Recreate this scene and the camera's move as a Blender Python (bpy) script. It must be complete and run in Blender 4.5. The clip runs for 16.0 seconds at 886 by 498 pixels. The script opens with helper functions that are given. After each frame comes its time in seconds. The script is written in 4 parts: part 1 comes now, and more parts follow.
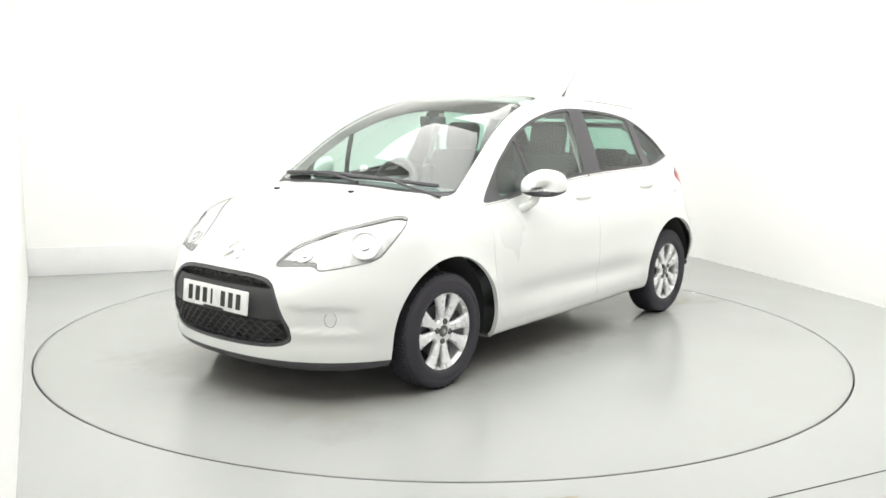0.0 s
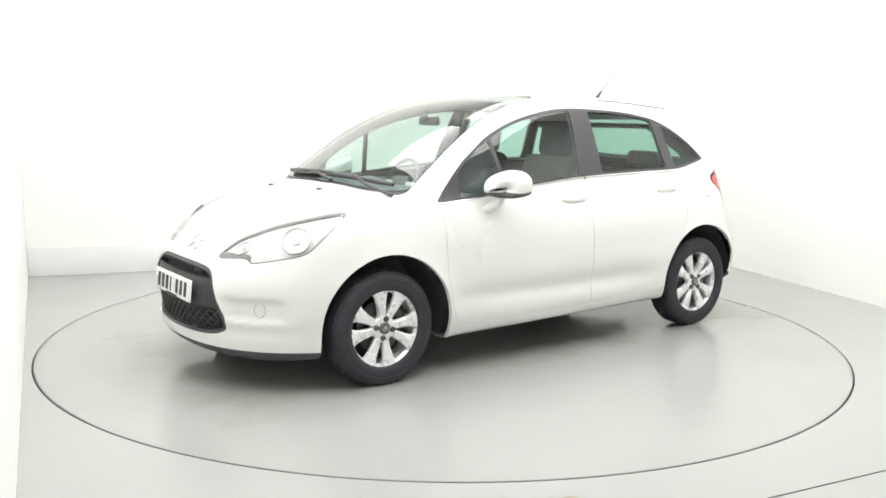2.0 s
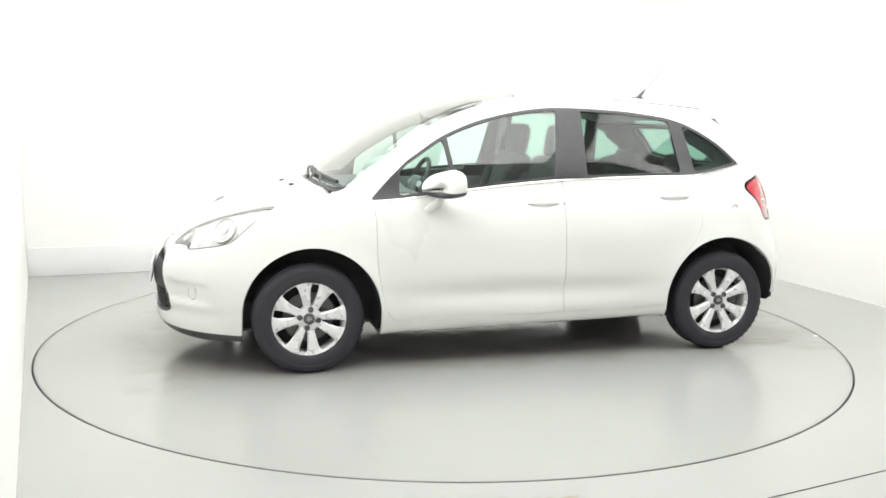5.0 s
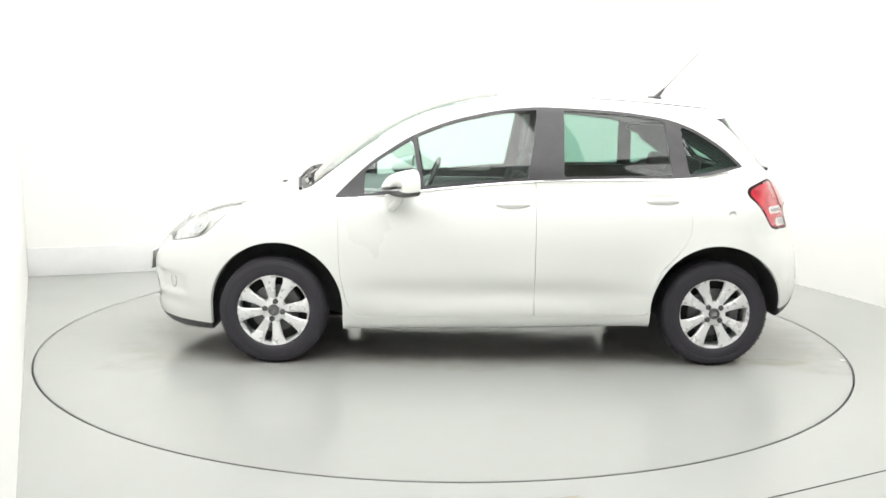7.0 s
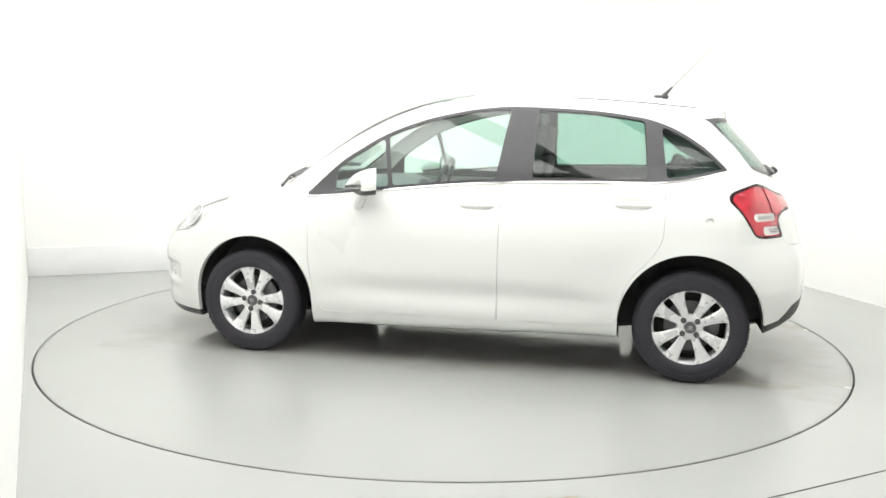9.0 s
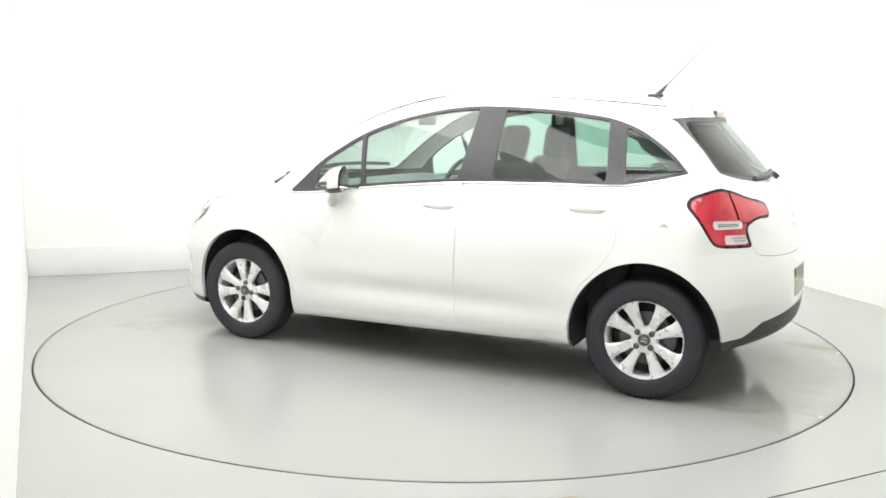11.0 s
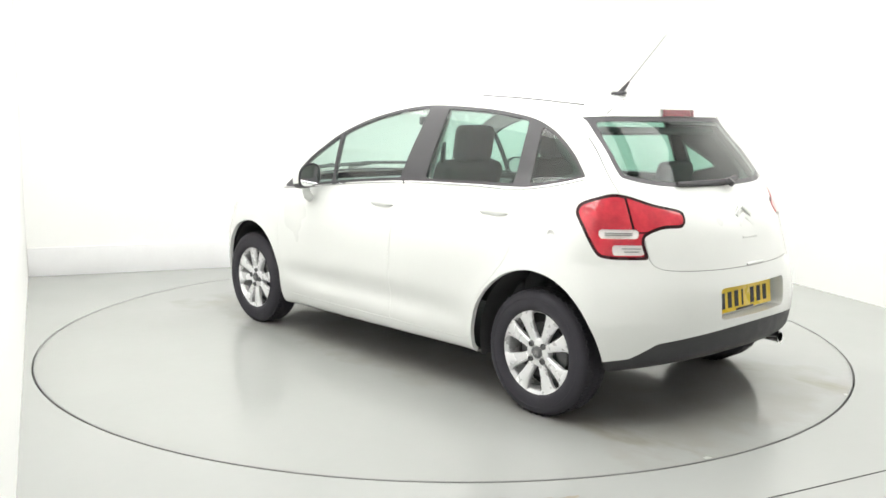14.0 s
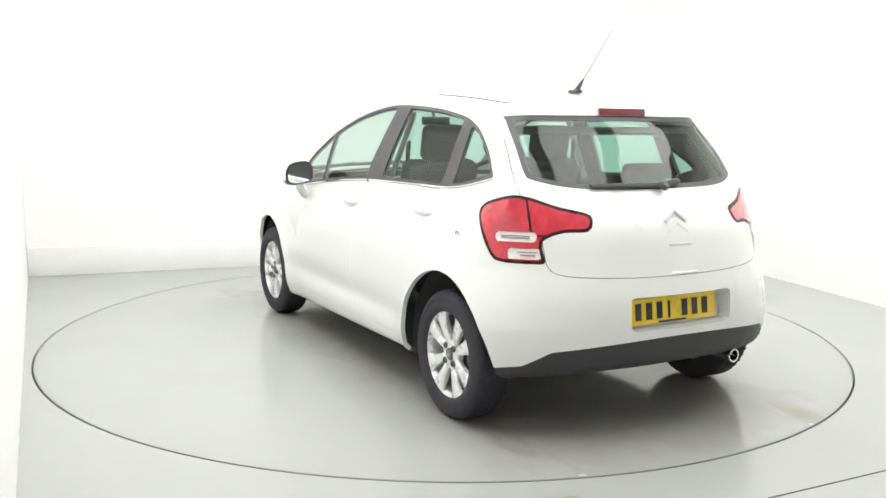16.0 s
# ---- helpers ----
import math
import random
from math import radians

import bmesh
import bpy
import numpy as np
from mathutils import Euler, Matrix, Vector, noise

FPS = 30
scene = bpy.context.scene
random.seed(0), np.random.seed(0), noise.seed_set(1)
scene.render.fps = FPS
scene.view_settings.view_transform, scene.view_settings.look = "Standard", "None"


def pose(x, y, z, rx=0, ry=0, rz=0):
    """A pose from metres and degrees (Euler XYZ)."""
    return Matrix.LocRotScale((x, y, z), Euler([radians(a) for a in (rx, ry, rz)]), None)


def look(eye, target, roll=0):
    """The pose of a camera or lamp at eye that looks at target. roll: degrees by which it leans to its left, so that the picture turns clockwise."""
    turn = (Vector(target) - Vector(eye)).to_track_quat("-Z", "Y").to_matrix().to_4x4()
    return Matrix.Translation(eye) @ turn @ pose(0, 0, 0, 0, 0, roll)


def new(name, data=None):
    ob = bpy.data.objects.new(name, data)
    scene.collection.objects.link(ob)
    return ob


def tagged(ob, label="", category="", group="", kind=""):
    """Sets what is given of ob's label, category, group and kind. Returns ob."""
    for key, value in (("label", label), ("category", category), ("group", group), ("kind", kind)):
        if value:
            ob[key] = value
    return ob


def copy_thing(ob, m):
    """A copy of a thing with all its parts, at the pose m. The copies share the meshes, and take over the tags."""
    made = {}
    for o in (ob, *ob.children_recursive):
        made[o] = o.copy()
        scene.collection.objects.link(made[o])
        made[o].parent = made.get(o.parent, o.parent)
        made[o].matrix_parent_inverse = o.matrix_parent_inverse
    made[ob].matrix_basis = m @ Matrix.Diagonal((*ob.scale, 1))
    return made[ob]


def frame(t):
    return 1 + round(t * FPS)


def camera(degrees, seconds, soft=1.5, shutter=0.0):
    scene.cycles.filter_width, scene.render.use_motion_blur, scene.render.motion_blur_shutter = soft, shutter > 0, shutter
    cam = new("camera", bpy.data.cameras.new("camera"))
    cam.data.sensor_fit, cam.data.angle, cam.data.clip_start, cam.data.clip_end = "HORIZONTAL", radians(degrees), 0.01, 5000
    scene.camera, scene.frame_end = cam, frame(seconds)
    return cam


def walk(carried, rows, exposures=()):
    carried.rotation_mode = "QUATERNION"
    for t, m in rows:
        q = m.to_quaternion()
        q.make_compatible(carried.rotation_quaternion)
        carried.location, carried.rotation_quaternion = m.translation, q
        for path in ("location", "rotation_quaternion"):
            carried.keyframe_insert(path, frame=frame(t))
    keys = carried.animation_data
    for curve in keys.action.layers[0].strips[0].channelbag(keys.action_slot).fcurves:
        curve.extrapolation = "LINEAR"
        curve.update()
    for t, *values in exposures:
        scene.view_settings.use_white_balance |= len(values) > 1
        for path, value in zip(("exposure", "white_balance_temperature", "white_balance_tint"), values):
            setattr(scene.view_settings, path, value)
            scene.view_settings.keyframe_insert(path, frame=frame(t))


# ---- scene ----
# One still camera on a stand beside the left wall of a white studio room.
EYE = (0.0, -5.6624, 1.3913)
cam = camera(52.98, 16.0, soft=1.6)
STAND = look(EYE, (EYE[0] - 0.0187, EYE[1] + 9.886, EYE[2] - 1.505), 0.84)
walk(cam, [(0.0, STAND), (16.0, STAND)], exposures=[(0.0, 0.0), (16.0, 0.0)])

# ---- light: luminous ceiling panels, and a dim even glow for what leaks in ----
world = bpy.data.worlds.new("world")
scene.world = world
world.use_nodes = True
world.node_tree.nodes["Background"].inputs[0].default_value = (1.0, 1.0, 0.98, 1)
world.node_tree.nodes["Background"].inputs[1].default_value = 0.3
PANEL_LIGHT = 4.05


# ---- materials ----
def mat(name, color, rough=0.5, metal=0.0, vary=0.06, scale=6.0, bump=0.0, fine=60.0, coat=0.0, spec=0.5, rough_vary=0.08):
    m = bpy.data.materials.new(name)
    m.use_nodes = True
    nt = m.node_tree
    b = nt.nodes["Principled BSDF"]
    b.inputs["Metallic"].default_value = metal
    b.inputs["Coat Weight"].default_value = coat
    b.inputs["Coat Roughness"].default_value = 0.04
    b.inputs["Specular IOR Level"].default_value = spec
    co = nt.nodes.new("ShaderNodeTexCoord")
    big, small = nt.nodes.new("ShaderNodeTexNoise"), nt.nodes.new("ShaderNodeTexNoise")
    for n, s in ((big, scale), (small, fine)):
        n.inputs["Scale"].default_value = s
        n.inputs["Detail"].default_value = 4
        nt.links.new(co.outputs["Object"], n.inputs["Vector"])
    add = nt.nodes.new("ShaderNodeMath")
    add.operation = "MULTIPLY_ADD"
    add.inputs[1].default_value = 0.4
    nt.links.new(small.outputs["Fac"], add.inputs[0])
    nt.links.new(big.outputs["Fac"], add.inputs[2])
    ramp = nt.nodes.new("ShaderNodeMapRange")
    ramp.inputs["From Min"].default_value, ramp.inputs["From Max"].default_value = 0.35, 1.05
    ramp.inputs["To Min"].default_value, ramp.inputs["To Max"].default_value = 1 - vary, 1 + vary
    nt.links.new(add.outputs[0], ramp.inputs["Value"])
    mix = nt.nodes.new("ShaderNodeVectorMath")
    mix.operation = "SCALE"
    mix.inputs[0].default_value = color
    nt.links.new(ramp.outputs[0], mix.inputs["Scale"])
    nt.links.new(mix.outputs[0], b.inputs["Base Color"])
    rr = nt.nodes.new("ShaderNodeMapRange")
    rr.inputs["From Min"].default_value, rr.inputs["From Max"].default_value = 0.3, 0.7
    rr.inputs["To Min"].default_value = max(0.0, rough - rough_vary)
    rr.inputs["To Max"].default_value = min(1.0, rough + rough_vary)
    nt.links.new(big.outputs["Fac"], rr.inputs["Value"])
    nt.links.new(rr.outputs[0], b.inputs["Roughness"])
    if bump:
        bp = nt.nodes.new("ShaderNodeBump")
        bp.inputs["Strength"].default_value = bump
        bp.inputs["Distance"].default_value = 0.004
        nt.links.new(small.outputs["Fac"], bp.inputs["Height"])
        nt.links.new(bp.outputs[0], b.inputs["Normal"])
    return m


def glass(name, tint, gloss=1.0, rough=0.0):
    m = bpy.data.materials.new(name)
    m.use_nodes = True
    nt = m.node_tree
    nt.nodes.remove(nt.nodes["Principled BSDF"])
    clear, shine = nt.nodes.new("ShaderNodeBsdfTransparent"), nt.nodes.new("ShaderNodeBsdfGlossy")
    clear.inputs[0].default_value = (*tint, 1)
    shine.inputs["Roughness"].default_value = rough
    lw = nt.nodes.new("ShaderNodeLayerWeight")
    lw.inputs["Blend"].default_value = 0.5
    p5 = nt.nodes.new("ShaderNodeMath")
    p5.operation, p5.inputs[1].default_value = "POWER", 4.5
    nt.links.new(lw.outputs["Facing"], p5.inputs[0])
    k = nt.nodes.new("ShaderNodeMath")
    k.operation, k.inputs[1].default_value, k.inputs[2].default_value = "MULTIPLY_ADD", 0.85 * gloss, 0.06 * gloss
    nt.links.new(p5.outputs[0], k.inputs[0])
    mix = nt.nodes.new("ShaderNodeMixShader")
    nt.links.new(k.outputs[0], mix.inputs[0])
    nt.links.new(clear.outputs[0], mix.inputs[1])
    nt.links.new(shine.outputs[0], mix.inputs[2])
    nt.links.new(mix.outputs[0], nt.nodes["Material Output"].inputs[0])
    return m


def glow(name, color, strength):
    m = bpy.data.materials.new(name)
    m.use_nodes = True
    b = m.node_tree.nodes["Principled BSDF"]
    b.inputs["Base Color"].default_value = (*color, 1)
    b.inputs["Emission Color"].default_value = (*color, 1)
    b.inputs["Emission Strength"].default_value = strength
    return m


def deck_paint():
    """Glossy pale deck paint, slightly darker and smoother in an uneven patch round the car, with dirty tyre tracks
    behind it.
    """
    m = mat("pale grey turntable paint", (0.352, 0.358, 0.348), 0.24, vary=0.02, scale=1.3, bump=0.12, fine=14.0, rough_vary=0.03, spec=0.5)
    nt = m.node_tree
    b = nt.nodes["Principled BSDF"]
    base, rough = b.inputs["Base Color"].links[0].from_socket, b.inputs["Roughness"].links[0].from_socket
    co = nt.nodes.new("ShaderNodeTexCoord")
    xyz = nt.nodes.new("ShaderNodeSeparateXYZ")
    nt.links.new(co.outputs["Object"], xyz.inputs[0])

    def math_node(op, p, q=0.0, r=0.0):
        n = nt.nodes.new("ShaderNodeMath")
        n.operation = op
        for i, v in enumerate((p, q, r)):
            if isinstance(v, float):
                n.inputs[i].default_value = v
            else:
                nt.links.new(v, n.inputs[i])
        return n.outputs[0]

    def blotch(scale, detail=3.0, stretch=None):
        n = nt.nodes.new("ShaderNodeTexNoise")
        n.inputs["Scale"].default_value = scale
        n.inputs["Detail"].default_value = detail
        src = co.outputs["Object"]
        if stretch:
            k = nt.nodes.new("ShaderNodeVectorMath")
            k.operation = "MULTIPLY"
            k.inputs[1].default_value = stretch
            nt.links.new(src, k.inputs[0])
            src = k.outputs[0]
        nt.links.new(src, n.inputs["Vector"])
        return n.outputs["Fac"]

    def ramp(v, lo, hi, to_lo=0.0, to_hi=1.0):
        n = nt.nodes.new("ShaderNodeMapRange")
        for k, x in (("From Min", lo), ("From Max", hi), ("To Min", to_lo), ("To Max", to_hi)):
            n.inputs[k].default_value = x
        nt.links.new(v, n.inputs["Value"])
        return n.outputs[0]
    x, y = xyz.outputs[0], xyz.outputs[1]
    # ragged box round the car where the deck is slightly darker and smoother
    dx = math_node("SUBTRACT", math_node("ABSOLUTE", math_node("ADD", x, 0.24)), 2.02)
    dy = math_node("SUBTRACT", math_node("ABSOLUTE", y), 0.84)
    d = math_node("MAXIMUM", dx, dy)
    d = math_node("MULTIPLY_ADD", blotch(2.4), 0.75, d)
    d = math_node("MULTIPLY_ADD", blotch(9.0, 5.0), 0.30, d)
    dark_gloss = math_node("MULTIPLY", ramp(d, 0.45, 0.61, 1.0, 0.0), ramp(blotch(4.0, 4.0), 0.34, 0.62, 0.45, 1.0))
    side = math_node("ABSOLUTE", math_node("SUBTRACT", math_node("ABSOLUTE", y), 0.72))
    track = math_node("MULTIPLY", ramp(side, 0.06, 0.13, 1.0, 0.0), ramp(x, -1.75, -1.35, 1.0, 0.0))
    track = math_node("MULTIPLY", track, ramp(blotch(3.0, 6.0, (0.8, 2.2, 1.0)), 0.46, 0.66))

    def blend(mask, amount, under, over):
        n = nt.nodes.new("ShaderNodeMix")
        n.data_type = "RGBA"
        nt.links.new(math_node("MULTIPLY", mask, amount), n.inputs[0])
        nt.links.new(under, n.inputs[6])
        n.inputs[7].default_value = over
        return n.outputs[2]
    col = blend(dark_gloss, 1.0, base, (0.326, 0.320, 0.302, 1))
    col = blend(track, 0.6, col, (0.215, 0.185, 0.140, 1))
    nt.links.new(col, b.inputs["Base Color"])
    r = math_node("MULTIPLY_ADD", dark_gloss, -0.17, rough)
    nt.links.new(math_node("MULTIPLY_ADD", track, 0.14, r), b.inputs["Roughness"])
    return m


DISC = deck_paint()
WALL = mat("white wall paint", (0.89, 0.89, 0.87), 0.7, vary=0.015, scale=1.2, bump=0.05)
SKIRT = mat("pale grey skirting board", (0.81, 0.81, 0.815), 0.5, vary=0.03)
FLOOR = mat("pale grey floor paint", (0.365, 0.372, 0.362), 0.24, vary=0.02, scale=0.9, bump=0.02, fine=18.0, rough_vary=0.03)
STAIN = mat("brownish scuff", (0.235, 0.205, 0.155), 0.45, vary=0.3, scale=14)
PIT = mat("dark gap", (0.03, 0.03, 0.03), 0.8)
EDGE = mat("grey metal edge", (0.24, 0.24, 0.24), 0.5, metal=0.3)
LAMPEDGE = mat("grey lamp seal", (0.20, 0.20, 0.20), 0.5)
UNDER = mat("grey underbody coating", (0.24, 0.237, 0.23), 0.8, vary=0.3, scale=5)
MESHBLACK = mat("black mesh plastic", (0.022, 0.022, 0.024), 0.4)
PANEL = glow("luminous ceiling panel", (1.0, 0.995, 0.97), PANEL_LIGHT)
STEEL = mat("white lacquered steel", (0.75, 0.75, 0.75), 0.4)
PAINT = mat("white car paint", (0.75, 0.76, 0.74), 0.30, vary=0.012, scale=2.0, coat=1.0, rough_vary=0.03)
TRIM = mat("satin black plastic", (0.054, 0.052, 0.058), 0.38, vary=0.15, scale=20, bump=0.08, fine=400)
ROUGHTRIM = mat("grained charcoal plastic", (0.034, 0.034, 0.037), 0.55, vary=0.2, scale=16, bump=0.2, fine=350)
RUBBER = mat("tyre rubber", (0.037, 0.035, 0.043), 0.68, spec=0.3, vary=0.2, scale=12, bump=0.15, fine=120)
LINING = mat("dark lining", (0.065, 0.065, 0.068), 0.85, vary=0.2)
ALLOY = mat("silver alloy", (0.78, 0.78, 0.79), 0.28, metal=0.35, vary=0.02, scale=12, rough_vary=0.03)
DARKMETAL = mat("dark brake metal", (0.13, 0.13, 0.135), 0.45, metal=0.6, vary=0.2, scale=20)
CHROME = mat("chrome", (0.82, 0.82, 0.83), 0.08, metal=1.0, vary=0.02, rough_vary=0.03)
FABRIC = mat("grey seat fabric", (0.060, 0.062, 0.066), 0.9, vary=0.2, scale=9, bump=0.12, fine=90)
DASH = mat("soft dashboard plastic", (0.17, 0.175, 0.18), 0.6, vary=0.1, bump=0.2, fine=300)
BLIND = mat("grey blind cloth", (0.50, 0.50, 0.49), 0.85, vary=0.06)
PALE = mat("pale interior cloth", (0.55, 0.55, 0.53), 0.9, vary=0.05)
GLASS = glass("green tinted glass", (0.75, 0.91, 0.85), 1.5)
REARGLASS = glass("dark tinted glass", (0.50, 0.71, 0.63), 1.0)
SCREEN = glass("clear windscreen glass", (0.80, 0.91, 0.87), 1.6, 0.02)
LENS = glass("clear lamp lens", (0.95, 0.96, 0.96), 1.0)
LAMPBACK = mat("silver lamp housing", (0.73, 0.73, 0.725), 0.25, metal=0.05, vary=0.22, scale=22, fine=70)
RED = mat("red lamp plastic", (0.50, 0.020, 0.040), 0.14, vary=0.38, scale=11, fine=45, coat=1.0)
DARKRED = mat("deep red lamp plastic", (0.028, 0.004, 0.007), 0.3, vary=0.12, scale=18, spec=0.3)
BRAKERED = mat("brake light red plastic", (0.19, 0.014, 0.028), 0.2, coat=1.0)
BOWL = mat("bright reflector metal", (0.70, 0.70, 0.71), 0.16, metal=0.6)
CLEARLAMP = mat("silver white lamp plastic", (0.82, 0.80, 0.79), 0.12, vary=0.08, scale=40, coat=1.0)
MIRROR = mat("mirror glass", (0.70, 0.72, 0.72), 0.10, metal=1.0, vary=0.0, rough_vary=0.01)
YELLOW = mat("yellow plate plastic", (0.85, 0.60, 0.03), 0.3, vary=0.04)
WHITEPLATE = mat("white plate plastic", (0.78, 0.79, 0.78), 0.3, vary=0.03)
INK = mat("black plate ink", (0.015, 0.015, 0.015), 0.5)
PALEGREY = mat("embossed pale lettering", (0.68, 0.68, 0.67), 0.3, metal=0.05)


# ---- building helpers ----
def box(bm, size, at=(0, 0, 0), bevel=0.0, seg=2, turn=None):
    m = Matrix.Translation(at) @ (turn or Matrix()) @ Matrix.Diagonal((*size, 1))
    made = bmesh.ops.create_cube(bm, size=1.0, matrix=m)["verts"]
    if bevel:
        edges = {e for v in made for e in v.link_edges}
        bmesh.ops.bevel(bm, geom=list(edges), offset=bevel, segments=seg, affect="EDGES", profile=0.5)
    return bm


def lathe(bm, profile, n=48, axis="Y", at=(0, 0, 0)):
    """Turns (radius, height) pairs about an axis."""
    rings = []
    for r, h in profile:
        ring = []
        for i in range(n):
            a = 2 * math.pi * i / n
            c, s = r * math.cos(a), r * math.sin(a)
            v = {"Y": (c, h, s), "Z": (c, s, h), "X": (h, c, s)}[axis]
            ring.append(bm.verts.new(Vector(v) + Vector(at)))
        rings.append(ring)
    for a, b in zip(rings, rings[1:]):
        for i in range(n):
            bm.faces.new((a[i], a[(i + 1) % n], b[(i + 1) % n], b[i]))
    return bm


def disc(bm, r, h, n=32, axis="Y", at=(0, 0, 0)):
    vs = []
    for i in range(n):
        a = 2 * math.pi * i / n
        c, s = r * math.cos(a), r * math.sin(a)
        v = {"Y": (c, h, s), "Z": (c, s, h), "X": (h, c, s)}[axis]
        vs.append(bm.verts.new(Vector(v) + Vector(at)))
    bm.faces.new(vs)
    return bm


def tube(bm, path, r, n=10, taper=1.0):
    """A round bar along a path of points."""
    pts = [Vector(p) for p in path]
    rings = []
    for i, p in enumerate(pts):
        d = (pts[min(i + 1, len(pts) - 1)] - pts[max(i - 1, 0)]).normalized()
        side = d.cross(Vector((0, 0, 1)) if abs(d.z) < 0.9 else Vector((1, 0, 0))).normalized()
        up = side.cross(d)
        rad = r * (1 + (taper - 1) * i / (len(pts) - 1))
        rings.append([bm.verts.new(p + rad * (math.cos(2 * math.pi * k / n) * side + math.sin(2 * math.pi * k / n) * up)) for k in range(n)])
    for a, b in zip(rings, rings[1:]):
        for k in range(n):
            bm.faces.new((a[k], a[(k + 1) % n], b[(k + 1) % n], b[k]))
    bm.faces.new(rings[0][::-1])
    bm.faces.new(rings[-1])
    return bm


def finish(name, bm, material, smooth=True):
    bmesh.ops.recalc_face_normals(bm, faces=bm.faces)
    me = bpy.data.meshes.new(name)
    bm.to_mesh(me)
    bm.free()
    me.materials.append(material)
    if smooth:
        me.polygons.foreach_set("use_smooth", [True] * len(me.polygons))
        me.set_sharp_from_angle(angle=radians(38))
    return new(name, me)


def part(name, bm, material, parent, label="", smooth=True):
    ob = finish(name, bm, material, smooth)
    ob.parent = parent
    return tagged(ob, label)


def plain(name, verts, faces, material, parent=None, label=""):
    me = bpy.data.meshes.new(name)
    me.from_pydata([tuple(v) for v in verts], [], faces)
    me.materials.append(material)
    ob = new(name, me)
    ob.parent = parent
    return tagged(ob, label)


# ---- the studio room ----
ROOM_H = 3.3
BL, BR = Vector((-3.462, 1.602, 0)), Vector((2.290, 3.886, 0))
FL, FR = Vector((0.455, -7.0, 0)), Vector((5.30, -4.93, 0))
RING = 2.44


def wall(name, a, b, thick=0.15, label="plain white studio wall"):
    d = (b - a).normalized()
    n = Vector((d.y, -d.x, 0)) * -1
    if n.dot(Vector((0.8, -1.0, 0)) - a) > 0:
        n = -n
    a2, b2 = a - d * 0.15, b + d * 0.15
    q = [a2, b2, b2 + n * thick, a2 + n * thick]
    vs = [(p.x, p.y, z) for z in (-0.05, ROOM_H) for p in q]
    fs = [(0, 1, 2, 3), (4, 5, 6, 7), (0, 1, 5, 4), (1, 2, 6, 5), (2, 3, 7, 6), (3, 0, 4, 7)]
    ob = plain(name, vs, fs, WALL)
    return tagged(ob, label, "wall", kind="structure")


wall("wall_back", BL, BR)
wall("wall_left", FL, BL)
wall("wall_right", BR, FR)
wall("wall_front", FR, FL)


def corner():
    """The back and right walls meet in a rounded white corner."""
    a = BR + (BL - BR).normalized() * 1.6
    b = BR + (FR - BR).normalized() * 0.95
    n, vs = 24, []
    for z in (-0.05, ROOM_H):
        for i in range(n + 1):
            t = i / n
            p = a * (1 - t) ** 2 + BR * 2 * t * (1 - t) + b * t * t
            vs.append((p.x, p.y, z))
    m = n + 1
    fs = [(i, i + 1, m + i + 1, m + i) for i in range(n)]
    ob = plain("wall_corner", vs, fs, WALL)
    ob.data.polygons.foreach_set("use_smooth", [True] * n)
    return tagged(ob, "rounded white corner between two studio walls", "wall", kind="structure")


corner()


def skirting():
    d = (BR - BL).normalized()
    n = Vector((d.y, -d.x, 0))
    bm = bmesh.new()
    length = (BR - BL).length
    turn = Matrix.Rotation(math.atan2(d.y, d.x), 4, "Z")
    mid = (BL + BR) / 2 + n * 0.012
    box(bm, (length - 0.01, 0.024, 0.24), (mid.x, mid.y, 0.12), 0.004, 2, turn)
    return tagged(finish("baseboard", bm, SKIRT), "tall pale grey skirting board along the back wall", "skirting", kind="structure")


skirting()


def floor():
    bm = bmesh.new()
    lathe(bm, [(10.0, 0.0), (6.0, 0.0), (4.0, 0.0), (RING + 0.008, 0.0), (RING + 0.006, -0.003), (RING + 0.006, -0.06)], 160, "Z")
    f = tagged(finish("floor", bm, FLOOR), "glossy pale grey painted studio floor", "floor", kind="structure")
    bm = bmesh.new()
    disc(bm, RING + 0.1, -0.055, 96, "Z")
    tagged(finish("turntable_pit", bm, PIT), "dark gap under the turntable edge", "pit", kind="structure")
    # a straight sealed joint in the floor before the turntable
    a, b = Vector((0.95, -2.67, 0)), Vector((4.2, -1.07, 0))
    d = b - a
    bm = bmesh.new()
    box(bm, (d.length, 0.006, 0.003), (a + b) / 2, 0.0, 1, Matrix.Rotation(math.atan2(d.y, d.x), 4, "Z"))
    part("joint", bm, PIT, f)
    # a faint brownish scuff on the floor before the turntable
    for cx, cy, lx, ly, ang in ((0.36, -2.62, 0.10, 0.035, 25), (0.27, -2.60, 0.06, 0.018, -15), (0.47, -2.57, 0.05, 0.014, 30)):
        bm = bmesh.new()
        vs = []
        for i in range(26):
            a = 2 * math.pi * i / 26
            r = 1 + 0.35 * noise.noise(Vector((math.cos(a) * 2.2 + cx * 9, math.sin(a) * 2.2, 0.3)))
            vs.append(bm.verts.new((lx * r * math.cos(a), ly * r * math.sin(a), 0)))
        bm.faces.new(vs)
        bm.transform(pose(cx, cy, 0.0012, 0, 0, ang))
        part("scuff", bm, STAIN, f, "faint brownish scuff", smooth=False)
    return f


floor()


